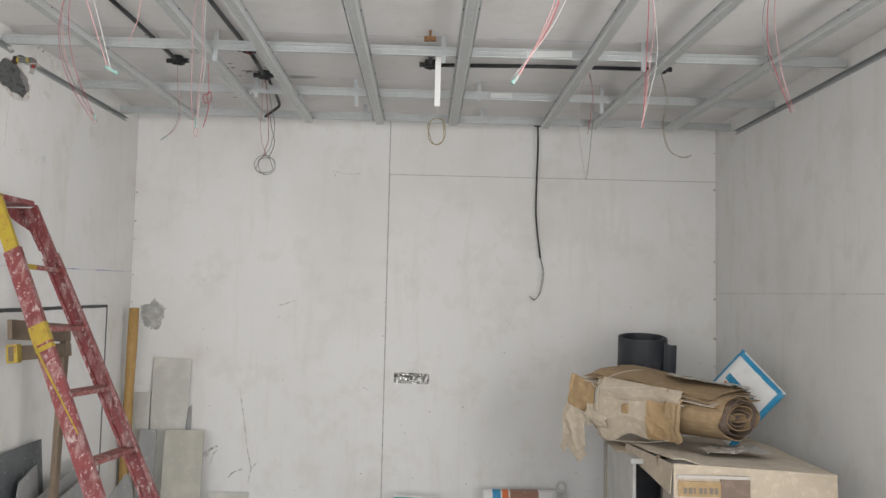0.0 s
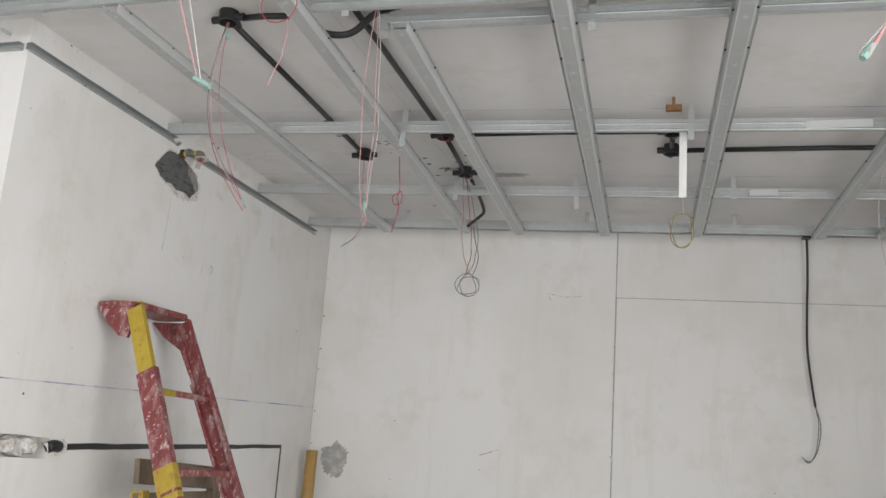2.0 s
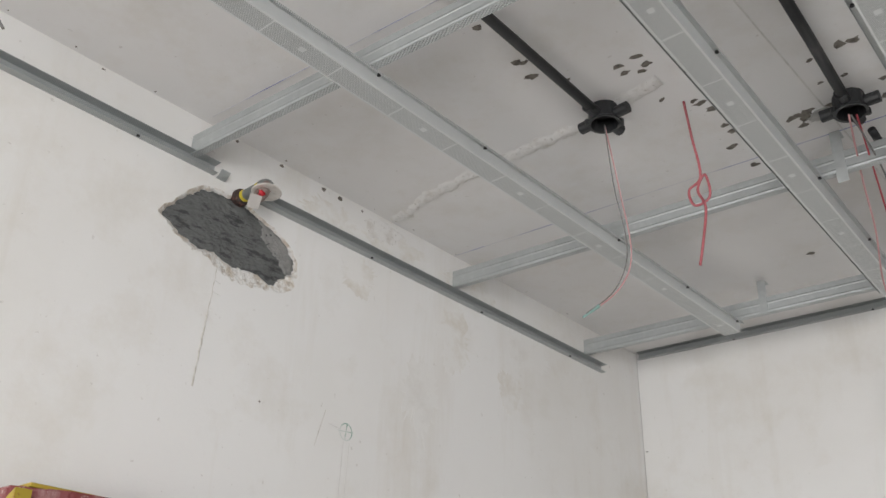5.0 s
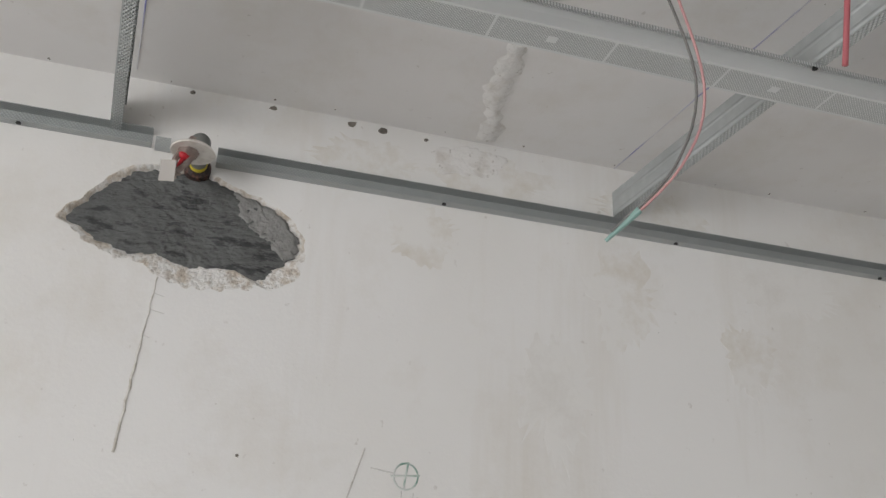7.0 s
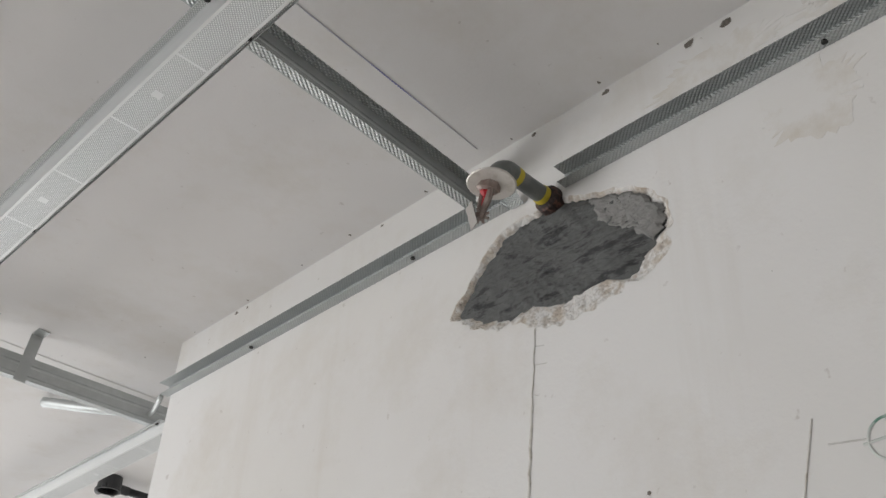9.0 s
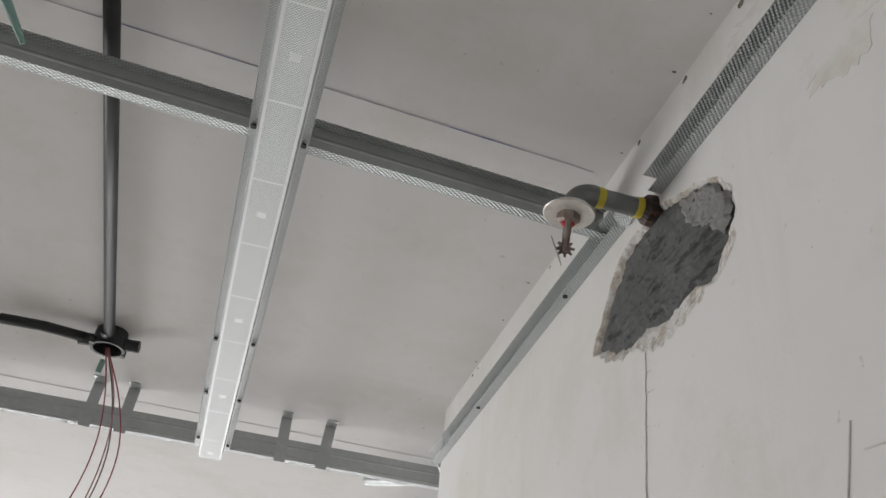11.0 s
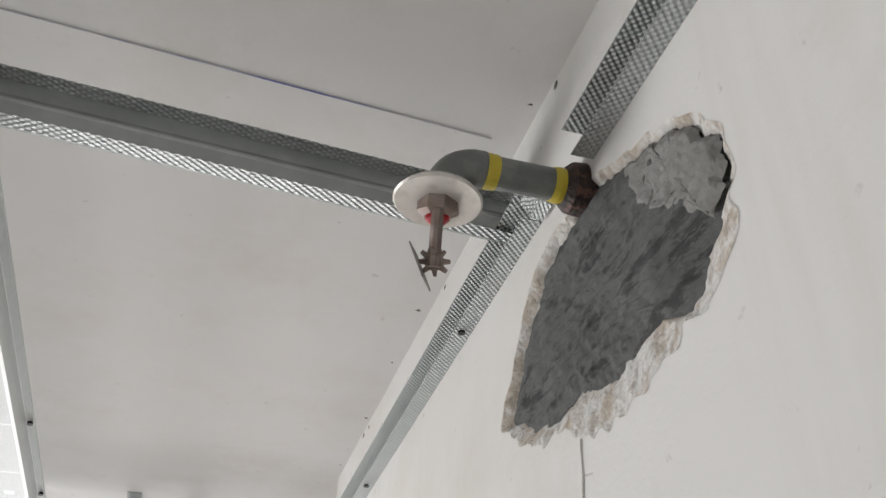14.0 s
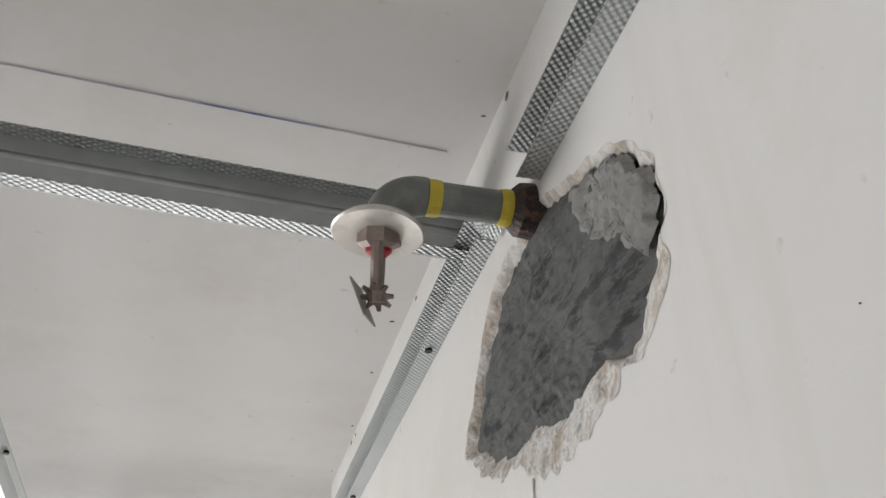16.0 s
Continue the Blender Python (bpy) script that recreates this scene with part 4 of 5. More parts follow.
def junction_box(x, y, stubs, turn=0.0):
    """A round black box under the slab, open below, with pipe stubs."""
    ob = thing("junction_box", "round black plastic junction box under the slab", "junction box", pose(x, y, TOP, 0, 0, turn), "junction boxes")
    bm = bmesh.new()
    n = 24
    prof = ((0.0, -0.001), (0.033, -0.001), (0.034, -0.01), (0.034, -0.038), (0.036, -0.040), (0.036, -0.044), (0.030, -0.044), (0.029, -0.012), (0.0, -0.012))
    rings = [[bm.verts.new((r * math.cos(2 * math.pi * k / n), r * math.sin(2 * math.pi * k / n), z)) for k in range(n)] if r else [bm.verts.new((0, 0, z))] for r, z in prof]
    for a, b in zip(rings, rings[1:]):
        for k in range(n):
            q = (k + 1) % n
            if len(a) == 1:
                bm.faces.new((a[0], b[k], b[q]))
            elif len(b) == 1:
                bm.faces.new((a[k], b[0], a[q]))
            else:
                bm.faces.new((a[k], b[k], b[q], a[q]))
    bmesh.ops.recalc_face_normals(bm, faces=bm.faces)
    part("body", bm, BLACK_PVC, ob)
    for a in stubs:
        c, s = math.cos(radians(a)), math.sin(radians(a))
        bm = tube([(0.029 * c, 0.029 * s, -0.027), (0.062 * c, 0.062 * s, -0.027), (0.0621 * c, 0.0621 * s, -0.027)], 0.0135, 12)
        part("stub", bm, BLACK_PVC, ob)
    for a in (40, 220):
        c, s = 0.036 * math.cos(radians(a)), 0.036 * math.sin(radians(a))
        bm = tube([(c, s, -0.032), (c, s, -0.045)], 0.007, 10)
        part("screw_lug", bm, BLACK_PVC, ob)
    return ob


BOXES = {"a": (-0.889, 4.255), "b": (-0.915, 5.656), "c": (-0.448, 5.42), "d": (-0.490, 5.955), "e": (0.535, 5.46), "f": (0.52, 5.70), "g": (1.82, 5.75), "h": (-1.94, 3.32)}
for key, stubs in (("a", (0, 90, 180)), ("b", (0, 90, 180, 270)), ("c", (0, 90, 180, 270)), ("d", (0, 90, 180, 270)), ("e", (0, 90, 180, 270)), ("f", (0, 90, 180)), ("g", (0, 180)), ("h", (180, 270))):
    junction_box(*BOXES[key], stubs, rng.uniform(-6, 6))


def conduit(points, radius=0.0112, label="black plastic conduit clipped under the slab"):
    return tagged(part("conduit", tube(points, radius, 12), BLACK_PVC, smooth=True), label, "conduit", "conduits")


CZ = TOP - 0.0275


def run(a, b):
    (x0, y0), (x1, y1) = a, b
    d = Vector((x1 - x0, y1 - y0, 0)).normalized() * 0.05
    conduit([(x0 + d.x, y0 + d.y, CZ), ((x0 + x1) / 2, (y0 + y1) / 2, CZ + 0.004), (x1 - d.x, y1 - d.y, CZ)])


run(BOXES["a"], BOXES["b"])
run(BOXES["c"], BOXES["d"])
run((-0.42, 3.5), BOXES["c"])
run(BOXES["c"], BOXES["e"])
run(BOXES["e"], BOXES["f"])
run(BOXES["f"], BOXES["g"])
run(BOXES["h"], (-3.4, 3.30))
run((-0.62, 4.27), BOXES["a"])
run((-0.30, 4.24), (2.3, 4.30))
conduit(spline([(-0.66, 4.27, CZ), (-0.56, 4.30, CZ - 0.05), (-0.46, 4.31, CZ - 0.055), (-0.36, 4.27, CZ - 0.01), (-0.27, 4.25, CZ)], 6), 0.012, "black flexible conduit sagging between two pipes")
conduit(spline([(-0.485, 6.07, CZ), (-0.488, 6.24, CZ - 0.025), (-0.492, 6.38, CZ - 0.06), (-0.50, 6.415, CZ - 0.078), (-0.53, 6.445, CZ - 0.092), (-0.61, 6.52, CZ - 0.122)], 5), 0.009, "black bent conduit hanging below the slab")
bm = box((-0.055, -0.02, -0.03), (0.055, 0.0, 0.0), pose(-0.40, 6.06, 2.915), 0.002)
tagged(part("metal_bracket", bm, STEEL_PLAIN), "small galvanised bracket tucked on a channel", "bracket")
bm = box((-0.03, -0.012, -0.012), (0.03, 0.012, 0.012), pose(0.55, 5.16, 2.955), 0.003)
add_box(bm, (-0.006, -0.006, 0.0), (0.006, 0.006, 0.045), pose(0.55, 5.16, 2.955))
tagged(part("rusty_clip", bm, RUST), "small rusty clip fixed under the slab", "clip")
bm = box((-0.015, -0.0012, -0.15), (0.015, 0.0012, 0.15), pose(0.58, 5.40, 2.815), 0.0004)
tagged(part("white_strip", bm, WHITE_PVC), "white plastic strip hanging upright from the slab", "plastic strip")

# ---------- wires ----------


def wires(points_by_strand, name="hanging_wires", label="thin red and grey wires hanging from a box", material_list=(WIRE_RED,), radius=0.0015):
    ob = thing(name, label, "wires", None, "hanging wires")
    for i, (pts, m) in enumerate(zip(points_by_strand, material_list)):
        part("strand", tube(spline(pts, 6), radius, 6), m, ob, smooth=True)
    return ob


def sway(a, b, bow, count=5):
    """A loose line from a down to b with a sideways bow."""
    a, b, bow = Vector(a), Vector(b), Vector(bow)
    return [a.lerp(b, k / count) + bow * math.sin(math.pi * k / count) + Vector((noise.noise(Vector((k, a.x * 9, bow.x * 50))), noise.noise(Vector((k, a.y * 9, bow.y * 70))), 0)) * 0.012 for k in range(count + 1)]


A = (-0.889, 4.255, 2.96)
ob = wires([sway(A, (-0.83, 4.40, 2.335), (-0.12, 0.02, 0)), sway(A, (-0.825, 4.395, 2.34), (-0.09, 0.0, 0)), sway(A, (-0.82, 4.405, 2.345), (-0.10, -0.02, 0)), sway(A, (-0.83, 4.39, 2.37), (-0.075, 0.02, 0))], material_list=(WIRE_KNOT, WIRE_PINK, WIRE_GREY, WIRE_KNOT))
part("tape_wrap", tube([(-0.834, 4.394, 2.380), (-0.830, 4.396, 2.362), (-0.826, 4.398, 2.345)], lambda t: 0.0034 + 0.0016 * math.sin(4.5 * t), 8), GREEN_TAPE, ob)
part("tape_wrap", tube([(-0.888, 4.256, 2.93), (-0.886, 4.257, 2.90)], 0.006, 8), GREEN_TAPE, ob)
ob = wires([sway((-0.335, 4.21, 2.95), (-0.40, 4.43, 2.34), (0.012, 0, 0)), sway((-0.33, 4.20, 2.95), (-0.405, 4.435, 2.33), (-0.03, 0, 0)), sway((-0.325, 4.19, 2.95), (-0.395, 4.43, 2.34), (0.01, 0.03, 0)), [(-0.40, 4.43, 2.34), (-0.412, 4.435, 2.315), (-0.402, 4.435, 2.292), (-0.392, 4.43, 2.315), (-0.40, 4.43, 2.335)]], material_list=(WIRE_PINK, WIRE_PINK, WIRE_WHITE, WIRE_PINK))
part("tape_wrap", tube([(-0.399, 4.427, 2.378), (-0.402, 4.430, 2.352), (-0.401, 4.432, 2.328)], lambda t: 0.0052 + 0.0022 * math.sin(1.0 + 4.0 * t), 8), GREEN_TAPE, ob)
ob = wires([sway((-0.37, 3.13, 2.98), (-0.25, 3.14, 2.22), (-0.06, 0, 0)), sway((-0.36, 3.13, 2.98), (-0.25, 3.14, 2.23), (-0.045, 0.01, 0))], label="faded pink wires with a taped end", material_list=(WIRE_PINK, WIRE_WHITE))
part("tape_wrap", tube([(-0.262, 3.14, 2.235), (-0.225, 3.14, 2.215)], 0.005, 8), GREEN_TAPE, ob)
wires([[(-0.47 + 0.055 * math.cos(a), 3.82, 2.765 + 0.055 * math.sin(a)) for a in (2 * math.pi * k / 14 for k in range(16))], sway((-0.44, 3.82, 2.72), (-0.45, 3.77, 2.50), (0.02, 0, 0)), sway((-0.47, 3.82, 2.97), (-0.47, 3.82, 2.82), (0.01, 0, 0))], label="red wire coiled in a small loop", material_list=(WIRE_RED, WIRE_PINK, WIRE_RED))
B = (-0.915, 5.656, 2.955)
ob = wires([[B, (-0.905, 5.68, 2.80), (-0.908, 5.715, 2.66), (-0.935, 5.70, 2.58), (-0.985, 5.645, 2.515)], [B, (-0.912, 5.67, 2.81), (-0.914, 5.71, 2.67), (-0.940, 5.695, 2.58), (-0.982, 5.645, 2.52)]], label="thin pink and grey wires hanging from a box", material_list=(WIRE_PINK, WIRE_GREY))
part("tape_wrap", tube([(-0.965, 5.668, 2.540), (-0.988, 5.642, 2.512)], lambda t: 0.004 - 0.002 * t, 8), GREEN_TAPE, ob)
wires([[(-0.765, 5.74, 2.995), (-0.77, 5.77, 2.92), (-0.77, 5.79, 2.83), (-0.80, 5.79, 2.805), (-0.79, 5.79, 2.765), (-0.755, 5.79, 2.775), (-0.76, 5.79, 2.83), (-0.78, 5.79, 2.80), (-0.765, 5.785, 2.75), (-0.775, 5.78, 2.68), (-0.79, 5.78, 2.62)]], label="red wire hanging with a loose knot", material_list=(WIRE_KNOT,), radius=0.003)
D = (-0.490, 5.955, 2.955)
wires([[(-0.462, 5.405, 2.975), (-0.45, 5.41, 2.948), (-0.44, 5.425, 2.945), (-0.428, 5.435, 2.962)]], label="short red wire tucked inside an open box", material_list=(WIRE_RED,), radius=0.0028)
ring = [(-0.703 + 0.060 * math.cos(a) + 0.010 * math.sin(2.3 * a), 6.975 - 0.002 * k, 2.600 + 0.063 * math.sin(a) + 0.008 * math.cos(1.7 * a)) for k, a in enumerate(2 * math.pi * j / 12 for j in range(34))]
wires([sway(D, (-0.718, 6.96, 2.66), (0.02, 0.05, -0.03), 7), sway(D, (-0.698, 6.96, 2.67), (-0.05, 0.08, -0.03), 7), sway(D, (-0.708, 6.97, 2.68), (0.06, 0.02, -0.04), 7), sway((-0.58, 6.53, 2.85), (-0.688, 6.97, 2.67), (0.03, 0, -0.05)), ring], label="grey and pink wires ending in a coil", material_list=(WIRE_RED, WIRE_PINK, WIRE_GREY, WIRE_BLACK, WIRE_GREY), radius=0.0022)
ring = [(0.575 + 0.045 * math.cos(a) + 0.006 * math.sin(2.7 * a), 5.45, 2.545 + 0.072 * math.sin(a) + 0.006 * math.cos(1.9 * a)) for a in (2 * math.pi * j / 12 for j in range(26))]
wires([sway((0.58, 5.40, 2.68), (0.578, 5.45, 2.61), (0.0, 0, 0), 3), ring], label="brassy wire coil hanging from a white strip", material_list=(WIRE_WHITE, WIRE_BRASS), radius=0.0022)
ob = wires([sway((0.99, 3.25, 2.98), (0.92, 3.08, 2.19), (0.12, 0.03, 0)), sway((1.0, 3.24, 2.98), (0.92, 3.08, 2.18), (0.10, 0.02, 0)), sway((1.01, 3.25, 2.98), (0.91, 3.08, 2.19), (0.145, 0.02, 0)), sway((1.0, 3.26, 2.98), (0.925, 3.085, 2.20), (0.11, 0.05, 0))], label="pink and white wires with a green taped end", material_list=(WIRE_PINK, WIRE_PINK, WIRE_WHITE, WIRE_RED))
part("tape_wrap", tube([(0.928, 3.085, 2.205), (0.912, 3.078, 2.18)], 0.006, 8), GREEN_TAPE, ob)
wires([sway((1.42, 5.75, 2.96), (1.40, 5.75, 2.33), (0.03, 0, 0)), sway((1.40, 5.75, 2.96), (1.40, 5.75, 2.34), (-0.035, 0, 0)), sway((1.41, 5.75, 2.96), (1.405, 5.75, 2.60), (0.03, 0, 0))], label="thin grey and red wires meeting at a tip", material_list=(WIRE_GREY, WIRE_WHITE, WIRE_RED))
wires([sway((1.46, 4.10, 2.96), (1.44, 4.10, 2.29), (0.03, 0, 0)), sway((1.45, 4.10, 2.96), (1.44, 4.10, 2.28), (0.05, 0, 0)), sway((1.47, 4.10, 2.96), (1.445, 4.1, 2.28), (0.0, 0, 0))], label="pink and white wires hanging below the slab", material_list=(WIRE_PINK, WIRE_WHITE, WIRE_RED))
G = (1.82, 5.75, 2.96)
wires([[G, (1.85, 5.75, 2.80), (1.83, 5.75, 2.65), (1.86, 5.75, 2.52), (1.93, 5.75, 2.475), (1.99, 5.75, 2.485)], [G, (1.86, 5.75, 2.80), (1.835, 5.75, 2.65), (1.87, 5.75, 2.515), (1.94, 5.75, 2.47), (1.99, 5.75, 2.48)]], label="thin grey wire curling up at its end", material_list=(WIRE_GREY, WIRE_BRASS))
wires([sway((1.98, 4.20, 2.97), (2.04, 4.20, 2.37), (-0.06, 0, 0)), sway((1.985, 4.20, 2.97), (2.045, 4.20, 2.375), (-0.03, 0, 0)), sway((1.98, 4.2, 2.97), (2.03, 4.2, 2.40), (-0.075, 0, 0))], label="red and pink wires hanging near the wall", material_list=(WIRE_RED, WIRE_PINK, WIRE_GREY))
cable = thing("hanging_cable", "thick black cable hanging along the wall, with bare ends", "cable")
part("sheath", tube(spline([(1.256, 6.93, 2.90), (1.262, 6.95, 2.70), (1.255, 6.96, 2.40), (1.258, 6.96, 2.2), (1.290, 6.955, 1.93)], 8), 0.0068, 8), WIRE_BLACK, cable, smooth=True)
part("core", tube(spline([(1.290, 6.955, 1.93), (1.305, 6.95, 1.83), (1.29, 6.95, 1.70), (1.265, 6.95, 1.64), (1.24, 6.95, 1.63), (1.215, 6.95, 1.66)], 6), 0.0025, 6), WIRE_GREY, cable, smooth=True)
part("core", tube(spline([(1.291, 6.955, 1.93), (1.315, 6.95, 1.83), (1.30, 6.95, 1.71), (1.27, 6.952, 1.645), (1.245, 6.95, 1.635), (1.22, 6.95, 1.65)], 6), 0.0025, 6), WIRE_GREY, cable, smooth=True)
part("clip", box((1.235, 6.91, 2.875), (1.28, 6.96, 2.90), None, 0.003), WIRE_BLACK, cable)
settle(cable, SKEW @ Matrix.Translation((-0.041, 0, 0.07)))

# ---------- sprinkler ----------
sp = thing("sprinkler", "side-wall fire sprinkler on a grey pipe from the wall", "sprinkler")
PY, PZ = 5.238, 2.850


def round_part(name, stations, material, axis_point, direction, sides=20, label=""):
    """A turned part: (distance along, radius) stations along a direction."""
    base, d = Vector(axis_point), Vector(direction).normalized()
    u = d.orthogonal().normalized()
    v = d.cross(u)
    bm = bmesh.new()
    rings = [[bm.verts.new(base + d * s + (u * math.cos(2 * math.pi * k / sides) + v * math.sin(2 * math.pi * k / sides)) * r) for k in range(sides)] for s, r in stations]
    for a, b in zip(rings, rings[1:]):
        for k in range(sides):
            bm.faces.new((a[k], a[(k + 1) % sides], b[(k + 1) % sides], b[k]))
    bm.faces.new(rings[0][::-1])
    bm.faces.new(rings[-1])
    return part(name, bm, material, sp, label, smooth=False)


AX = (LEFT - 0.03, PY, PZ)
EX = -1.528
round_part("thread_seal", ((0.0, 0.020), (0.025, 0.022), (0.040, 0.0205), (0.046, 0.0150)), TAR, AX, (1, 0, 0), 20, "dark tarred pipe thread in the wall")
round_part("pipe", ((0.04, 0.0130), (0.112, 0.0130)), PIPE_GREY, AX, (1, 0, 0), 24)
round_part("thread_tape", ((0.046, 0.0140), (0.050, 0.0145), (0.055, 0.0138)), YELLOW_BAND, AX, (1, 0, 0), 24, "yellow thread tape")
round_part("thread_tape", ((0.100, 0.0138), (0.106, 0.0143), (0.112, 0.0138)), YELLOW_BAND, AX, (1, 0, 0), 24, "yellow thread tape")
bend = [(EX - 0.030 + 0.028 * math.sin(a), PY - 0.004 * (1 - math.cos(a)), PZ - 0.024 * (1 - math.cos(a))) for a in (math.pi / 2 * k / 8 for k in range(9))]
part("elbow", tube([(EX - 0.032, PY, PZ)] + bend, lambda t: 0.0145 + 0.0012 * math.sin(math.pi * t), 20), PIPE_GREY, sp, smooth=True)
DOWN = Vector((-0.05, -0.40, -1.0)).normalized()
HEAD = Vector((EX, PY - 0.008, PZ - 0.008))
round_part("escutcheon", ((0.020, 0.010), (0.019, 0.031), (0.023, 0.0340), (0.0245, 0.0325), (0.022, 0.012)), PLATE, HEAD, (0.06, -0.04, -1.0), 32, "dusty pale round cover plate")
round_part("body", ((0.0, 0.010), (0.016, 0.011), (0.017, 0.0165), (0.028, 0.0165), (0.031, 0.011)), BRASS_DIRTY, HEAD, DOWN, 8)
round_part("cap", ((0.029, 0.0095), (0.034, 0.0095), (0.038, 0.005)), BULB_RED, HEAD, DOWN, 12, "red cap")
round_part("bulb", ((0.029, 0.0026), (0.042, 0.0034), (0.056, 0.0026)), BULB_RED, HEAD, DOWN, 10, "red glass bulb")
side = Vector((0.25, 1, -0.3)).normalized()
for s in (-1, 1):
    a = HEAD + DOWN * 0.021 + side * 0.010 * s
    b = HEAD + DOWN * 0.042 + side * 0.010 * s
    c = HEAD + DOWN * 0.060 + side * 0.003 * s
    part("frame_arm", tube([a, b, c], 0.0048, 8), BRASS_DIRTY, sp)
round_part("boss", ((0.056, 0.005), (0.063, 0.0065), (0.070, 0.005)), BRASS_DIRTY, HEAD, DOWN, 10)
tip = HEAD + DOWN * 0.066
bm = bmesh.new()
star = [((0.0125 if k % 4 < 2 else 0.0075) * math.cos(2 * math.pi * k / 32), (0.0125 if k % 4 < 2 else 0.0075) * math.sin(2 * math.pi * k / 32)) for k in range(32)]
top_ring = [bm.verts.new((x, y, 0.001)) for x, y in star]
low_ring = [bm.verts.new((x, y, -0.001)) for x, y in star]
bm.faces.new(top_ring)
bm.faces.new(low_ring[::-1])
for k in range(32):
    bm.faces.new((top_ring[k], low_ring[k], low_ring[(k + 1) % 32], top_ring[(k + 1) % 32]))
bmesh.ops.recalc_face_normals(bm, faces=bm.faces)
bmesh.ops.transform(bm, matrix=Matrix.Translation(tip) @ Euler((radians(20), radians(15), radians(-70))).to_matrix().to_4x4(), verts=bm.verts)
part("deflector", bm, BRASS_DIRTY, sp)
bm = box((-0.013, -0.0006, -0.020), (0.013, 0.0006, 0.012), Matrix.Translation(tip + Vector((0.010, -0.008, 0.003))) @ Euler((radians(18), radians(8), radians(62))).to_matrix().to_4x4())
part("deflector_plate", bm, Mat("dull_zinc_plate", (0.34, 0.32, 0.30), 0.6, 0.3).m, sp, "bent pale deflector plate")

# ---------- ladder ----------


def ladder():
    """A worn red ladder standing by the left wall: its side rails run down and out from the wall."""
    ob = thing("ladder", "worn red stepladder splashed with yellow and white paint", "ladder")
    slope = 0.510
    top_z, top_x = 2.02, -1.43

    def at(z, y, off=0.0):
        """A point of the ladder's plane at height z; off: outwards from the wall side. The near rail splays out downwards."""
        y -= (0.20 if y < 4.8 else 0.05) * (1.74 - z)
        k = 1 / math.hypot(1, slope)
        return Vector((top_x + (top_z - z) * slope + off * k, y, z + off * slope * k))

    def rail(y, z0, z1, wide, thick, name, material, label=""):
        bm = bmesh.new()
        n = 14
        prev = None
        prof = ((-wide / 2, -thick / 2), (-wide / 2, thick / 2), (-wide / 2 + 0.012, thick / 2), (-wide / 2 + 0.012, -thick / 2 + 0.010), (wide / 2 - 0.012, -thick / 2 + 0.010), (wide / 2 - 0.012, thick / 2), (wide / 2, thick / 2), (wide / 2, -thick / 2))
        if y > 5.0:
            prof = tuple((a, -b) for a, b in prof)
        for k in range(n + 1):
            z = z0 + (z1 - z0) * k / n
            ring = [bm.verts.new(at(z, y + b, a)) for a, b in prof]
            if prev:
                for i in range(8):
                    bm.faces.new((prev[i], prev[(i + 1) % 8], ring[(i + 1) % 8], ring[i]))
            else:
                bm.faces.new(ring)
            prev = ring
        bm.faces.new(prev[::-1])
        bmesh.ops.recalc_face_normals(bm, faces=bm.faces)
        return part(name, bm, material, ob, label)

    for y in (4.715, 5.105):
        low = rail(y, 0.0, 1.775, 0.078, 0.034, "rail", RED)
        rail(y, 1.760, 2.015, 0.064, 0.026, "upper_rail", YELLOW if y < 5.0 else RED, "yellow-splashed upper rail" if y < 5.0 else "")
        if y < 5.0:
            for z0, z1, w in ((1.36, 1.44, 0.081), (1.33, 1.35, 0.080)):
                rail(y, z0, z1, w, 0.037, "paint_splash", YELLOW, "yellow paint splash")
            bm = bmesh.new()
            tube([at(1.36 - 0.03 * k, y - 0.0185, -0.034 + 0.0045 * k) for k in range(14)], lambda t: 0.006 - 0.003 * t, 6, True, bm)
            part("paint_run", bm, YELLOW, ob, "yellow paint run")
    for z in (1.707, 1.426, 1.141, 0.856, 0.57, 0.285):
        bm = bmesh.new()
        near, far = at(z, 4.73), at(z, 5.09)
        half = (far.y - near.y) / 2
        m = Matrix.Translation((near + far) / 2) @ Euler((0, radians(8), 0)).to_matrix().to_4x4()
        add_box(bm, (-0.030, -half, -0.011), (0.030, half, 0.011), m, 0.003)
        part("rung", bm, RUNG, ob)
    part("rung_splash", box((-0.031, 0.0, -0.012), (0.031, 0.11, 0.012), Matrix.Translation(at(1.707, 4.73)) @ Euler((0, radians(8), 0)).to_matrix().to_4x4(), 0.003), YELLOW, ob, "yellow paint on the rung end")
    # head board with two gussets
    bm = bmesh.new()
    prof = [(-1.605, 4.775), (-1.585, 5.175), (-1.50, 5.180), (-1.435, 5.160), (-1.410, 5.12), (-1.410, 4.85), (-1.44, 4.765), (-1.53, 4.758)]
    lo = [bm.verts.new((x, y, 2.015 + 0.025 * (y - 4.765))) for x, y in prof]
    hi = [bm.verts.new((x, y, 2.040 + 0.025 * (y - 4.765))) for x, y in prof]
    bm.faces.new(lo[::-1])
    bm.faces.new(hi)
    for i in range(len(prof)):
        j = (i + 1) % len(prof)
        bm.faces.new((lo[i], lo[j], hi[j], hi[i]))
    bmesh.ops.recalc_face_normals(bm, faces=bm.faces)
    bmesh.ops.bevel(bm, geom=list(bm.edges), offset=0.004, segments=2, affect='EDGES')
    part("head_board", bm, RED, ob)
    part("head_splash", box((-1.56, 4.79, 2.040), (-1.425, 4.97, 2.0465), None, 0.002), YELLOW, ob, "yellow paint patch on the head board")
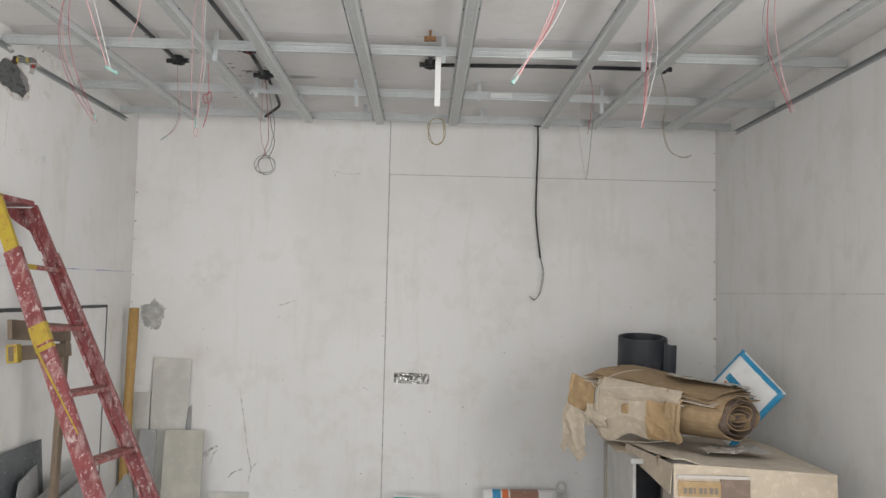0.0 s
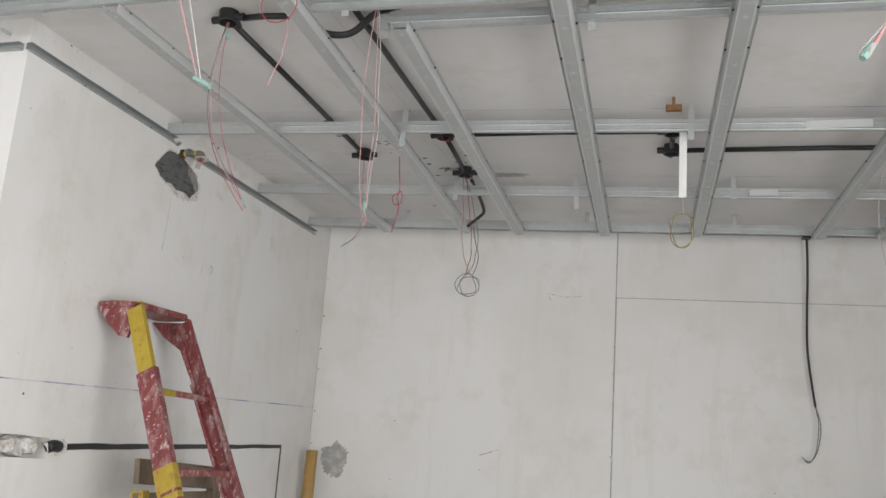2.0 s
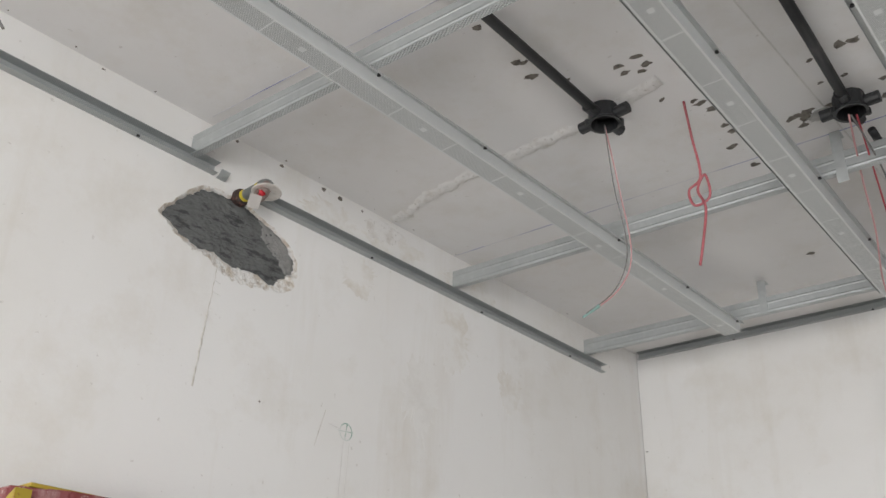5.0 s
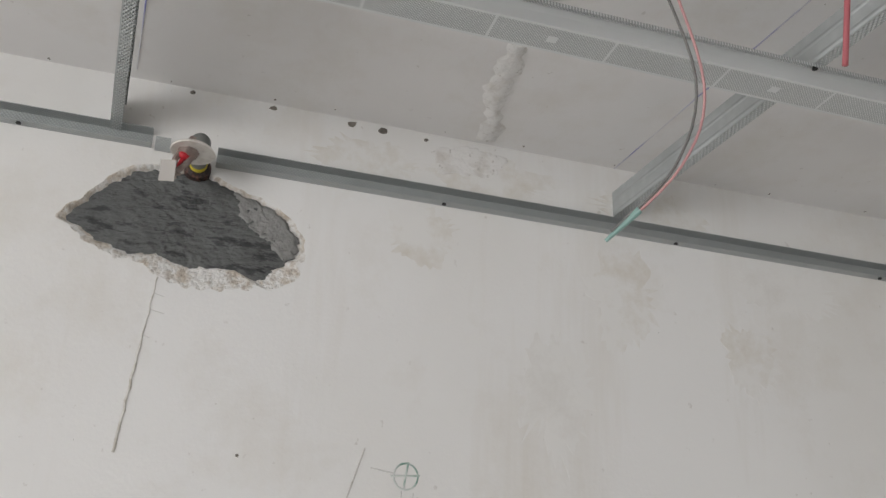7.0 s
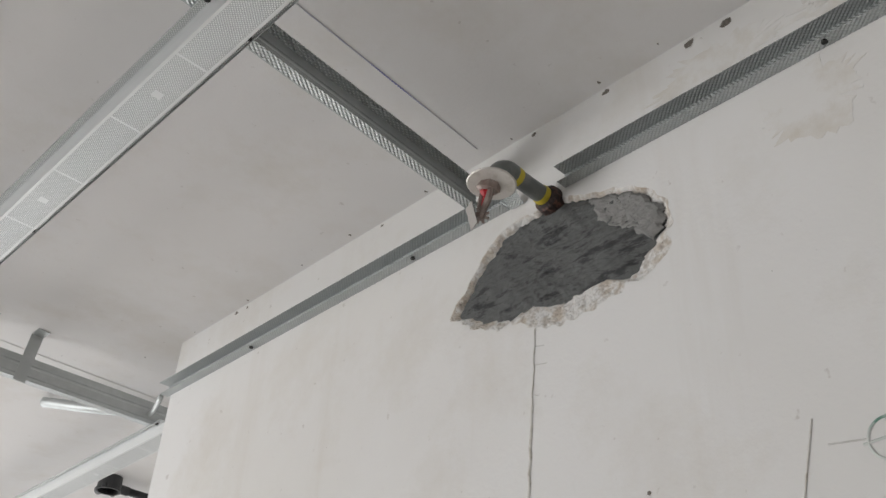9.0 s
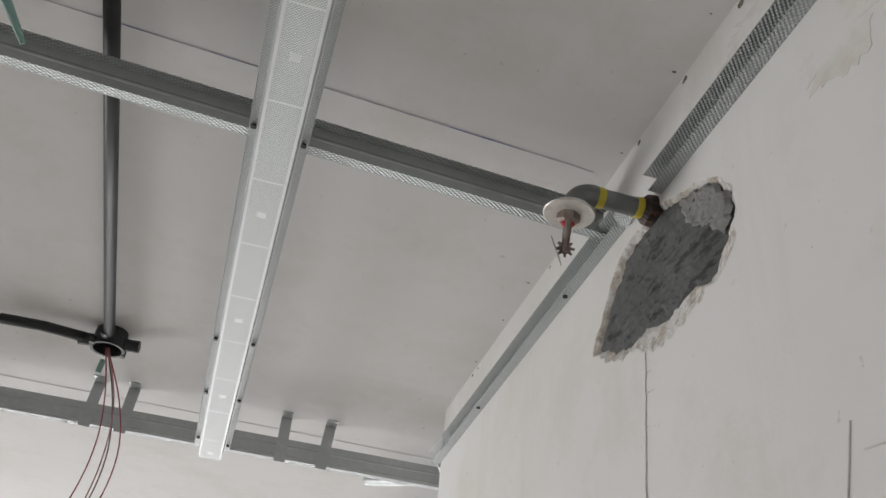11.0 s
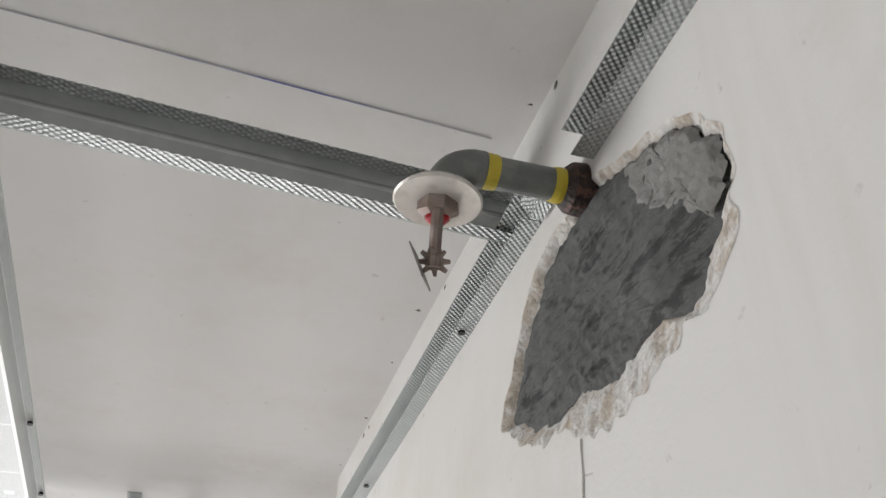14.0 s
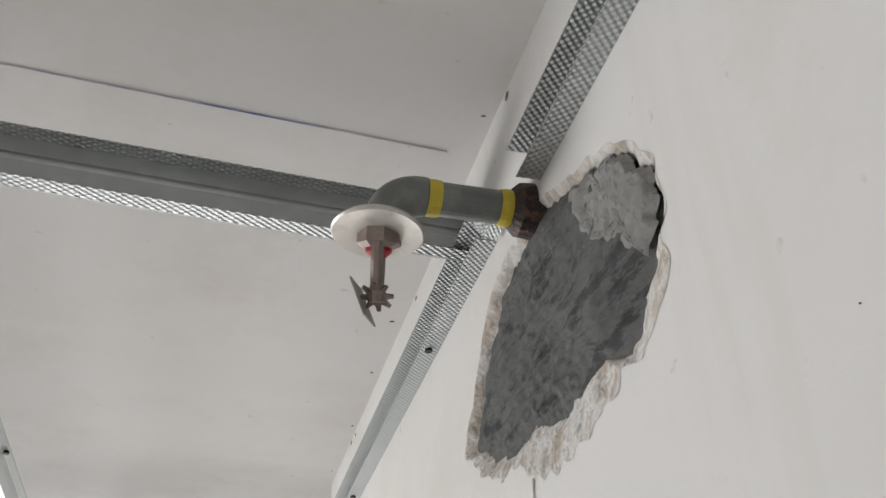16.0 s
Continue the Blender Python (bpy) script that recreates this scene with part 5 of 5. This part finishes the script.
    for y in (4.765, 5.155):
        bm = bmesh.new()
        prof = [(-1.595, 2.016), (-1.415, 2.016), (-1.375, 1.93), (-1.340, 1.80), (-1.385, 1.80), (-1.44, 1.90), (-1.53, 1.955)]
        if y < 5.0:
            prof = [(-1.595, 2.016), (-1.415, 2.016), (-1.413, 1.985), (-1.440, 1.90), (-1.478, 1.905), (-1.54, 1.96)]
        a = [bm.verts.new((x, y - 0.008, z)) for x, z in prof]
        b = [bm.verts.new((x, y + 0.008, z)) for x, z in prof]
        bm.faces.new(a)
        bm.faces.new(b[::-1])
        for i in range(len(prof)):
            j = (i + 1) % len(prof)
            bm.faces.new((a[i], b[i], b[j], a[j]))
        bmesh.ops.recalc_face_normals(bm, faces=bm.faces)
        part("gusset", bm, RED, ob)
    # rear frame of bare wood
    for z, h, lean in ((1.405, 0.045, 2.0), (1.308, 0.034, -0.5)):
        part("rear_board", box((-0.012, -0.31, -h), (0.012, 0.31, h), pose(-1.315 + 0.1 * (1.4 - z), 5.07, z, -lean, -6, 0), 0.003), OLD_WOOD, ob, "old brown wooden cross board")
    part("end_block", box((-0.03, -0.022, -0.045), (0.025, 0.022, 0.04), pose(-1.30, 4.785, 1.308, 0, -6, 0), 0.004), YELLOW, ob, "yellow-splashed board end")
    part("rear_leg", box((-0.016, -0.026, -1.36), (0.016, 0.026, 0.0), pose(-1.31, 5.33, 1.36, 0.5, 1.5, 0), 0.004), OLD_WOOD, ob, "old brown wooden rear leg")
    return ob


settle(ladder(), Matrix.Translation((-0.035, 0.03, 0)) @ Matrix.Diagonal((1, 1, 1.022, 1)))

# bamboo-coloured pole in the corner
bm = tube([(-1.53 - 0.012 * k, 6.80 + 0.02 * k, 1.58 - 0.263 * k) for k in range(7)], lambda t: 0.033 + 0.003 * math.sin(14 * t), 14)
tagged(part("wooden_pole", bm, BAMBOO, smooth=True), "yellow-brown round pole leaning in the wall corner", "pole")


def slab_tile(points, thick, m, material, name, label, category, group=""):
    """A flat tile or board with the given outline in its own x, z plane."""
    bm = bmesh.new()
    a = [bm.verts.new((x, 0, z)) for x, z in points]
    b = [bm.verts.new((x, thick, z)) for x, z in points]
    bm.faces.new(a)
    bm.faces.new(b[::-1])
    for i in range(len(points)):
        j = (i + 1) % len(points)
        bm.faces.new((a[i], b[i], b[j], a[j]))
    bmesh.ops.recalc_face_normals(bm, faces=bm.faces)
    bmesh.ops.bevel(bm, geom=list(bm.edges), offset=0.0012, segments=1, affect='EDGES')
    ob = part(name, bm, material)
    ob.matrix_world = m
    return tagged(ob, label, category, group)


# tiles leaning on the back wall
def back_tile(points, thick, x, y, lean, material, label):
    ob = slab_tile(points, thick, pose(x, y, 0.0, lean), material, "leaning_tile", label, "tile", "leaning tiles")
    return settle(ob, SKEW)


back_tile([(0, 0), (0.265, 0), (0.268, 0.69), (0.240, 0.74), (0.255, 0.89), (0.262, 1.235), (0.0, 1.245)], 0.009, -1.448, 6.90, -3.5, TILE_CREAM, "tall cream tile with a broken corner leaning on the wall")
back_tile([(0, 0), (0.16, 0), (0.16, 0.92), (0.135, 0.90), (0.06, 0.75), (0.0, 0.68)], 0.009, -1.335, 6.93, -3.5, TILE_GREY, "grey broken tile leaning behind a cream one")
back_tile([(0, 0), (0.266, 0), (0.266, 0.757), (0, 0.765)], 0.010, -1.327, 6.80, -6, TILE_BEIGE, "beige rectangular tile leaning on other tiles")
back_tile([(0, 0), (0.117, 0), (0.117, 0.755), (0, 0.762)], 0.010, -1.503, 6.83, -5, TILE_GREY, "narrow grey tile strip leaning on the wall")
back_tile([(0, 0), (0.116, 0), (0.116, 1.0), (0, 1.0)], 0.009, -1.575, 6.92, -3, TILE_CREAM, "narrow pale tile strip leaning in the corner")
back_tile([(0, 0), (0.275, 0), (0.275, 0.332), (0, 0.328)], 0.010, -1.036, 6.93, -8, TILE_CREAM, "low cream tile standing by the wall")
# tiles leaning on the left wall: turned to face +x
slab_tile([(0, 0), (0.60, 0), (0.60, 0.835), (0.0, 0.80)], 0.010, pose(-1.52, 5.08, 0.0, -5, 0, 90), TILE_DARK, "leaning_tile", "charcoal tile with white splashes leaning on the wall", "tile", "leaning tiles")
slab_tile([(0, 0), (0.22, 0), (0.225, 0.72), (0.03, 0.66), (0.0, 0.60)], 0.009, pose(-1.46, 5.30, 0.0, -6, 0, 90), TILE_GREY, "leaning_tile", "broken grey tile piece leaning on the wall", "tile", "leaning tiles")
slab_tile([(0, 0), (0.85, 0), (0.85, 0.70), (0.45, 0.63), (0.02, 0.53), (0, 0.50)], 0.014, pose(-1.40, 5.22, 0.0, -7, 0, 88), TILE_GREY, "leaning_tile", "large dusty grey slab leaning by the wall", "tile", "leaning tiles")
slab_tile([(0, 0), (0.42, 0), (0.42, 0.63), (0.10, 0.55), (0.05, 0.30)], 0.010, pose(-1.33, 5.42, 0.0, -8, 0, 86), TILE_GREY, "leaning_tile", "broken grey tile leaning in front of others", "tile", "leaning tiles")
slab_tile([(0, 0), (0.30, 0), (0.24, 0.50), (0.20, 0.56), (0.0, 0.45)], 0.010, pose(-1.30, 6.10, 0.0, -8, 0, 80), TILE_GREY, "leaning_tile", "small broken grey tile leaning by the corner", "tile", "leaning tiles")
slab_tile([(0, 0), (0.24, 0), (0.235, 1.252), (0.005, 1.248)], 0.012, pose(-1.575, 4.665, 0.0, -2.6, 0, 90), tile_mat("stained_grey_tile", (0.34, 0.335, 0.325)), "leaning_tile", "tall stained grey tile leaning on the wall", "tile", "leaning tiles")

# ---------- table and cartons by the right wall ----------
BY_TABLE = Matrix.Translation((-0.03, 0.10, 0.0)) @ Matrix.Diagonal((1, 1, 1.06, 1))
table = thing("work_table", "white-laminate work table with pale wooden legs", "table")
part("tabletop", box((1.64, 5.32, 0.775), (2.545, 6.42, 0.80), None, 0.003), WHITE_BOARD, table)
for x, y in ((1.665, 6.36), (2.49, 6.36), (1.84, 5.40), (2.49, 5.40)):
    part("leg", box((x - 0.025, y - 0.025, 0.0), (x + 0.025, y + 0.025, 0.775), None, 0.003), PALE_WOOD, table)
part("side_panel", box((1.655, 5.35, 0.42), (1.672, 6.33, 0.775), None, 0.002), WHITE_BOARD, table)


def sheet(points_u, points_v, height, material, name, parent=None, label="", thick=0.004):
    """A bent board: height(u, v) over a grid, with thickness."""
    bm = bmesh.new()
    top = [[bm.verts.new(height(u, v)) for u in points_u] for v in points_v]
    for a, b in zip(top, top[1:]):
        for i in range(len(points_u) - 1):
            bm.faces.new((a[i], a[i + 1], b[i + 1], b[i]))
    bmesh.ops.recalc_face_normals(bm, faces=bm.faces)
    bm.normal_update()
    bmesh.ops.solidify(bm, geom=list(bm.faces), thickness=thick)
    return part(name, bm, material, parent, label)


settle(table, BY_TABLE)

# flattened carton draped over the table's near end
CARD_DUST = card("dust_covered_cardboard", (0.58, 0.51, 0.42))
carton = thing("flattened_carton", "large dusty cardboard carton lying flat over a table", "carton")


def drape(u, v):
    x = 1.77 + 0.75 * u - 0.10 * v * (1 - u)
    y = 4.90 + 1.10 * v + 0.02 * math.sin(5 * u)
    z = 0.835 - 0.03 * u * (1 - v) + 0.012 * noise.noise(Vector((u * 4, v * 4, 1))) + 0.03 * math.exp(-((u - 0.05) / 0.1) ** 2) * (1 - v)
    return (x, y, z - 0.02 * v)


N = [k / 16 for k in range(17)]
sheet(N, N, drape, CARD_DUST, "top_flap", carton)
sheet(N, [k / 6 for k in range(7)], lambda u, v: (1.77 + 0.75 * u, 4.897 - 0.012 * math.sin(3 * v), 0.838 - 0.03 * u - 0.33 * v), CARD_PALE, "front_face", carton)
sheet(N, [k / 6 for k in range(7)], lambda u, v: (1.77 - 0.012 * v - 0.10 * u, 4.90 + 0.75 * u, 0.835 - (0.13 - 0.09 * u) * v), CARD_PALE, "side_flap", carton)
part("label_panel", box((1.79, 4.876, 0.70), (1.985, 4.888, 0.765), pose(0, 0, 0), 0.0), CARD_TAN, carton, "tan printed panel")
# The slot is not cut: a dark piece on the face stands for its shade.
part("slot_shade", box((1.985, 4.878, 0.60), (2.12, 4.886, 0.792), None, 0.0), CARD_DARK, carton, "painted shade of a slot in the carton")
part("tape_strip", box((1.785, 4.874, 0.778), (2.12, 4.886, 0.792), None, 0.0), CLEAR, carton, "clear shiny packing tape")
for k, w in enumerate((0.018, 0.020, 0.008, 0.020, 0.014, 0.020, 0.018)):
    x = 1.815 + 0.0235 * k
    part("printed_bar", box((x, 4.873, 0.712), (x + w * 0.8, 4.8765, 0.738), None, 0.0), Mat("print_grey", (0.2, 0.17, 0.14), 0.8).m, carton, "dark printed lettering bar")
settle(carton, BY_TABLE)
part("strap_band", box((1.735, 5.10, 0.755), (1.7485, 5.13, 0.845), pose(0, 0, 0), 0.001), CARD_DARK, carton, "dark strap band")
sheet(N, N[:9], lambda u, v: (2.0 + 0.34 * u, 5.20 + 0.25 * v * 2 + 0.06 * u, 0.835 + 0.022 * abs(noise.fractal(Vector((u * 5, v * 6, 2)), 0.9, 2.0, 4)) + 0.012), CLEAR, "plastic_wrap", None, "", 0.001)
tagged(settle(bpy.data.objects["plastic_wrap"], BY_TABLE), "crumpled translucent plastic sheet lying on the carton", "plastic sheet")
base_sheet = sheet(N, N, lambda u, v: (1.60 + 0.93 * u, 5.55 + 0.80 * v, 0.806 + 0.006 * noise.noise(Vector((u * 3, v * 3, 7)))), CARD_PALE, "carton_sheet")
tagged(settle(base_sheet, BY_TABLE), "dusty flat cardboard sheet on the table", "cardboard sheet")

# tied bundle of folded cartons
bundle = thing("carton_bundle", "tied bundle of folded brown cartons on a table", "carton bundle")
BX0, BX1, BY = 1.46, 2.30, 5.82
bundle.matrix_world = BY_TABLE @ Matrix.Translation((1.88, BY, 0)) @ Matrix.Rotation(radians(-42), 4, 'Z') @ Matrix.Translation((-1.88, -BY, 0))


def fold(r, x0, x1, squash, turn, seed, material, open_angle=0.0, y=BY, z=1.0):
    """A carton rolled into a flat tube along x; its cut end shows the layers."""
    def at(u, v):
        a = open_angle + (2 * math.pi - open_angle * 1.2) * v
        rr = r * (1 + 0.05 * noise.noise(Vector((u * 3, v * 5, seed))))
        x = x0 + (x1 - x0) * u + 0.03 * noise.noise(Vector((v * 7, seed, 2))) * (1 if u > 0.5 else -1)
        return (x, y + rr * 1.25 * math.cos(a + turn), z + squash * rr * math.sin(a + turn) - 0.02 * (u - 0.5))
    return sheet([k / 10 for k in range(11)], [k / 28 for k in range(29)], at, material, "rolled_board", bundle, "", 0.0045)


# Every second roll is darker, to paint shade between the layers.
fold(0.165, BX0 + 0.14, BX1 + 0.06, 0.68, 0.4, 1.0, CARD)
fold(0.140, BX0 + 0.10, BX1 + 0.075, 0.64, 1.0, 2.0, CARD_DARK)
fold(0.112, BX0 + 0.12, BX1 + 0.07, 0.56, 2.0, 3.0, CARD)
fold(0.085, BX0 + 0.12, BX1 + 0.06, 0.50, 2.6, 4.0, CARD_DARK)
fold(0.055, BX0 + 0.12, BX1 + 0.065, 0.44, 1.6, 5.0, CARD)
fold(0.028, BX0 + 0.12, BX1 + 0.05, 0.40, 0.6, 6.0, CARD_DARK)
for k, (x0, x1, y0, y1, z0, z1, m) in enumerate(((1.50, 2.30, 5.62, 6.10, 1.200, 1.105, CARD), (1.52, 2.33, 5.60, 6.08, 1.178, 1.088, CARD_PALE), (1.48, 2.28, 5.64, 6.10, 1.165, 1.080, CARD_DARK), (1.50, 2.36, 5.60, 6.05, 1.152, 1.070, CARD), (1.54, 2.30, 5.63, 6.05, 1.218, 1.122, CARD), (1.90, 2.34, 5.63, 6.0, 1.14, 1.085, CARD_TAN))):
    sheet([j / 14 for j in range(15)], [j / 8 for j in range(9)], lambda u, v, k=k: (x0 + (x1 - x0) * u + 0.02 * noise.noise(Vector((v * 6, k, 3))), y0 + (y1 - y0) * v - 0.02 * math.sin(2 * u + k) + 0.012 * noise.noise(Vector((u * 9, k, 4))), z0 + (z1 - z0) * u + 0.012 * noise.noise(Vector((u * 4, v * 3, k))) - 0.035 * (1 - v) ** 3), m, "folded_board", bundle, "", 0.004)
for k, (x0, x1, z0, z1, dy, m, tear) in enumerate(((1.42, 1.60, 1.15, 0.90, 0.0, CARD_TAN, 0.06), (1.62, 1.96, 1.13, 0.865, -0.012, CARD_PALE, 0.05), (1.95, 2.13, 1.05, 0.87, -0.02, CARD_TAN, 0.04), (1.40, 1.56, 0.99, 0.74, -0.035, CARD_PALE, 0.09), (1.56, 1.70, 1.0, 0.90, -0.03, CARD_PALE, 0.05), (1.66, 2.16, 1.14, 1.04, -0.018, CARD_PALE, 0.04), (2.07, 2.16, 1.10, 0.865, -0.025, CARD, 0.03))):
    sheet([j / 14 for j in range(15)], [j / 8 for j in range(9)], lambda u, v, k=k: (x0 + (x1 - x0) * u + tear * 0.5 * noise.noise(Vector((v * 5, k, 1))) * (0.3 + v), BY - 0.205 + dy + 0.035 * math.cos(3 * (v - 0.5)) * -1 + 0.012 * noise.noise(Vector((u * 4, v * 4, k))), z0 + (z1 - z0) * v + tear * noise.noise(Vector((u * 2.2, k, 9))) * v - 0.05 * (u - 0.5) * (1 - v)), m, "torn_flap", bundle, "", 0.004)
part("hand_hole", box((1.795, BY - 0.262, 0.985), (1.84, BY - 0.2455, 1.035), None, 0.008), CARD_TAN, bundle, "round finger hole")
# Dark solid block put in for the shade inside the flap hole.
part("gap_shade", box((1.42, BY - 0.214, 0.985), (1.475, BY - 0.19, 1.055), None, 0.006), CARD_DARK, bundle, "painted shade of an open flap hole")
part("twine", tube(spline([(1.70, BY + 0.1, 1.20), (1.685, BY - 0.12, 1.185), (1.65, BY - 0.255, 1.12), (1.645, BY - 0.265, 0.98), (1.66, BY - 0.24, 0.86)], 6), 0.0026, 6), TWINE, bundle)
part("twine", tube(spline([(1.60, BY - 0.23, 0.86), (1.75, BY - 0.28, 0.845), (1.95, BY - 0.26, 0.85), (2.08, BY - 0.24, 0.87)], 6), 0.0022, 6), TWINE, bundle)
part("twine", tube(spline([(1.96, BY - 0.24, 1.13), (1.66, BY - 0.265, 1.11), (1.60, BY - 0.26, 1.13)], 6), 0.003, 6), TWINE, bundle)
ob = sheet(N, N[:9], lambda u, v: (1.93 + 0.42 * u, 5.62 + 0.5 * v, 1.175 - 0.055 * u + 0.014 * noise.fractal(Vector((u * 6, v * 7, 5)), 0.9, 2.0, 4) + 0.01), CLEAR, "plastic_sheet", None, "", 0.001)
tagged(settle(ob, BY_TABLE), "crumpled pale plastic sheet lying on a carton bundle", "plastic sheet")

# black rubber roll standing behind the table
bm = bmesh.new()
turns, per = 3.2, 40
n = int(turns * per)
rings = []
for k in range(n + 1):
    a = 2 * math.pi * k / per - 0.7
    r = 0.158 - 0.009 * k / per
    c = Vector((1.94, 6.815, 0))
    rings.append((c + Vector((r * math.cos(a), r * math.sin(a), 0)), Vector((math.cos(a), math.sin(a), 0))))
start, out = rings[0]
flap = [(start + Vector((0.075, -0.012, 0)), out), (start + Vector((0.04, -0.012, 0)), out)]
pts = flap + rings
verts = []
for i, (p, o) in enumerate(pts):
    top = 1.425 - (0.03 if i < 2 else 0.03 * math.exp(-i / 6.0))
    verts.append([bm.verts.new(p + o * d + Vector((0, 0, z))) for d, z in ((0, 0.0), (0.004, 0.0), (0.004, top), (0, top))])
for a, b in zip(verts, verts[1:]):
    for i in range(4):
        bm.faces.new((a[i], a[(i + 1) % 4], b[(i + 1) % 4], b[i]))
bm.faces.new(verts[0])
bm.faces.new(verts[-1][::-1])
bmesh.ops.recalc_face_normals(bm, faces=bm.faces)
bmesh.ops.rotate(bm, cent=(1.94, 6.66, 0.0), matrix=Matrix.Rotation(radians(9.5), 3, 'X'), verts=bm.verts)
tagged(settle(part("rubber_roll", bm, RUBBER), Matrix.Translation((-0.055, 0.13, 0.0)) @ Matrix.Diagonal((1, 1, 1.02, 1))), "upright roll of black rubber sheet on the floor", "sheet roll")


def bag(name, label, m, wide, tall, thick, bands, seed):
    """A filled paper bag: a pillow with sewn flat ends and printed bands lying on it."""
    ob = thing(name, label, "paper bag", m, "paper bags")

    def face(sign, lift, u0, u1, v0, v1):
        bm = bmesh.new()
        nu, nv = 18, 22
        rows = []
        for j in range(nv + 1):
            row = []
            for i in range(nu + 1):
                u, v = u0 + (u1 - u0) * i / nu, v0 + (v1 - v0) * j / nv
                puff = (max(0.0, 1 - (2 * u - 1) ** 4) ** 0.6) * (max(0.0, 1 - (2 * v - 1) ** 8) ** 0.7)
                w = noise.noise(Vector((u * 5, v * 6, seed))) * 0.12
                row.append(bm.verts.new(((u - 0.5) * wide, sign * (thick / 2 * puff * (1 + w) + 0.002 + lift), (v - 0.5) * tall)))
            rows.append(row)
        for a, b in zip(rows, rows[1:]):
            for i in range(nu):
                bm.faces.new((a[i], a[i + 1], b[i + 1], b[i]))
        return bm

    bm = face(-1, 0, 0, 1, 0, 1)
    back = face(1, 0, 0, 1, 0, 1)
    me = bpy.data.meshes.new("back")
    back.to_mesh(me)
    back.free()
    bm.from_mesh(me)
    bpy.data.meshes.remove(me)
    bmesh.ops.recalc_face_normals(bm, faces=bm.faces)
    part("sack", bm, BAG_WHITE, ob)
    for u0, u1, v0, v1, mat, word in bands:
        part("printed_band", face(-1, 0.0016, u0, u1, v0, v1), mat, ob, word)
    return ob


bands = ((0.0, 1.0, 0.93, 0.985, BAG_BLUE, "blue printed band"), (0.0, 0.07, 0.0, 1.0, BAG_BLUE, "blue printed band"), (0.93, 1.0, 0.0, 0.93, BAG_BLUE, "blue printed band"), (0.16, 0.74, 0.60, 0.69, BAG_BLUE, "blue printed band"), (0.20, 0.80, 0.48, 0.58, BAG_ORANGE, "orange printed band"), (0.16, 0.84, 0.28, 0.40, BAG_ORANGE, "orange printed band"), (0.30, 0.62, 0.635, 0.66, BAG_WHITE, "white lettering bar"))
bag("paper_bag", "white paper bag with blue and orange print, leaning on the wall", BY_TABLE @ pose(2.335, 5.90, 1.055, -14, 40, -52), 0.36, 0.44, 0.09, bands, 3.0)
bands2 = ((0.0, 0.1, 0.0, 1.0, BAG_WHITE, "white band"), (0.12, 0.22, 0.0, 1.0, BAG_BLUE, "blue printed band"), (0.24, 0.32, 0.0, 1.0, BAG_ORANGE, "orange printed band"), (0.34, 0.70, 0.0, 1.0, BAG_BROWN, "brown printed panel"), (0.74, 0.95, 0.2, 0.5, BAG_TEAL, "teal printed band"))
bag("paper_bag", "white and brown paper bag standing by the wall", SKEW @ pose(1.125, 6.80, 0.20, -14, 0, 0), 0.54, 0.40, 0.12, bands2, 6.0)
bands3 = ((0.0, 1.0, 0.75, 0.93, BAG_TEAL, "teal printed band"), (0.1, 0.8, 0.3, 0.6, BAG_BLUE, "blue printed band"))
bag("paper_bag", "white paper bag with teal print by the wall", SKEW @ pose(0.39, 6.80, 0.182, -14, 3, 0), 0.30, 0.345, 0.10, bands3, 8.0)
bag("paper_bag", "white paper bag with a dark corner by the wall", SKEW @ pose(0.57, 6.74, 0.165, -14, 14, 0), 0.20, 0.30, 0.09, ((0.0, 0.35, 0.8, 1.0, BAG_BLUE, "dark blue printed corner"),), 9.0)
bm = bmesh.new()
tube([(1.43 + 0.028 * math.cos(a), 6.66, 0.405 + 0.028 * math.sin(a)) for a in (2 * math.pi * k / 16 for k in range(17))], 0.009, 8, True, bm)
tube([(1.40, 6.66, 0.38), (1.36, 6.66, 0.25), (1.355, 6.66, 0.0)], 0.010, 8, True, bm)
tagged(settle(part("pipe_hook", bm, WHITE_BOARD), SKEW @ Matrix.Translation((-0.045, 0.1, 0)) @ Matrix.Diagonal((1, 1, 1.06, 1))), "grey pipe hook standing on the floor by the wall", "pipe hook")
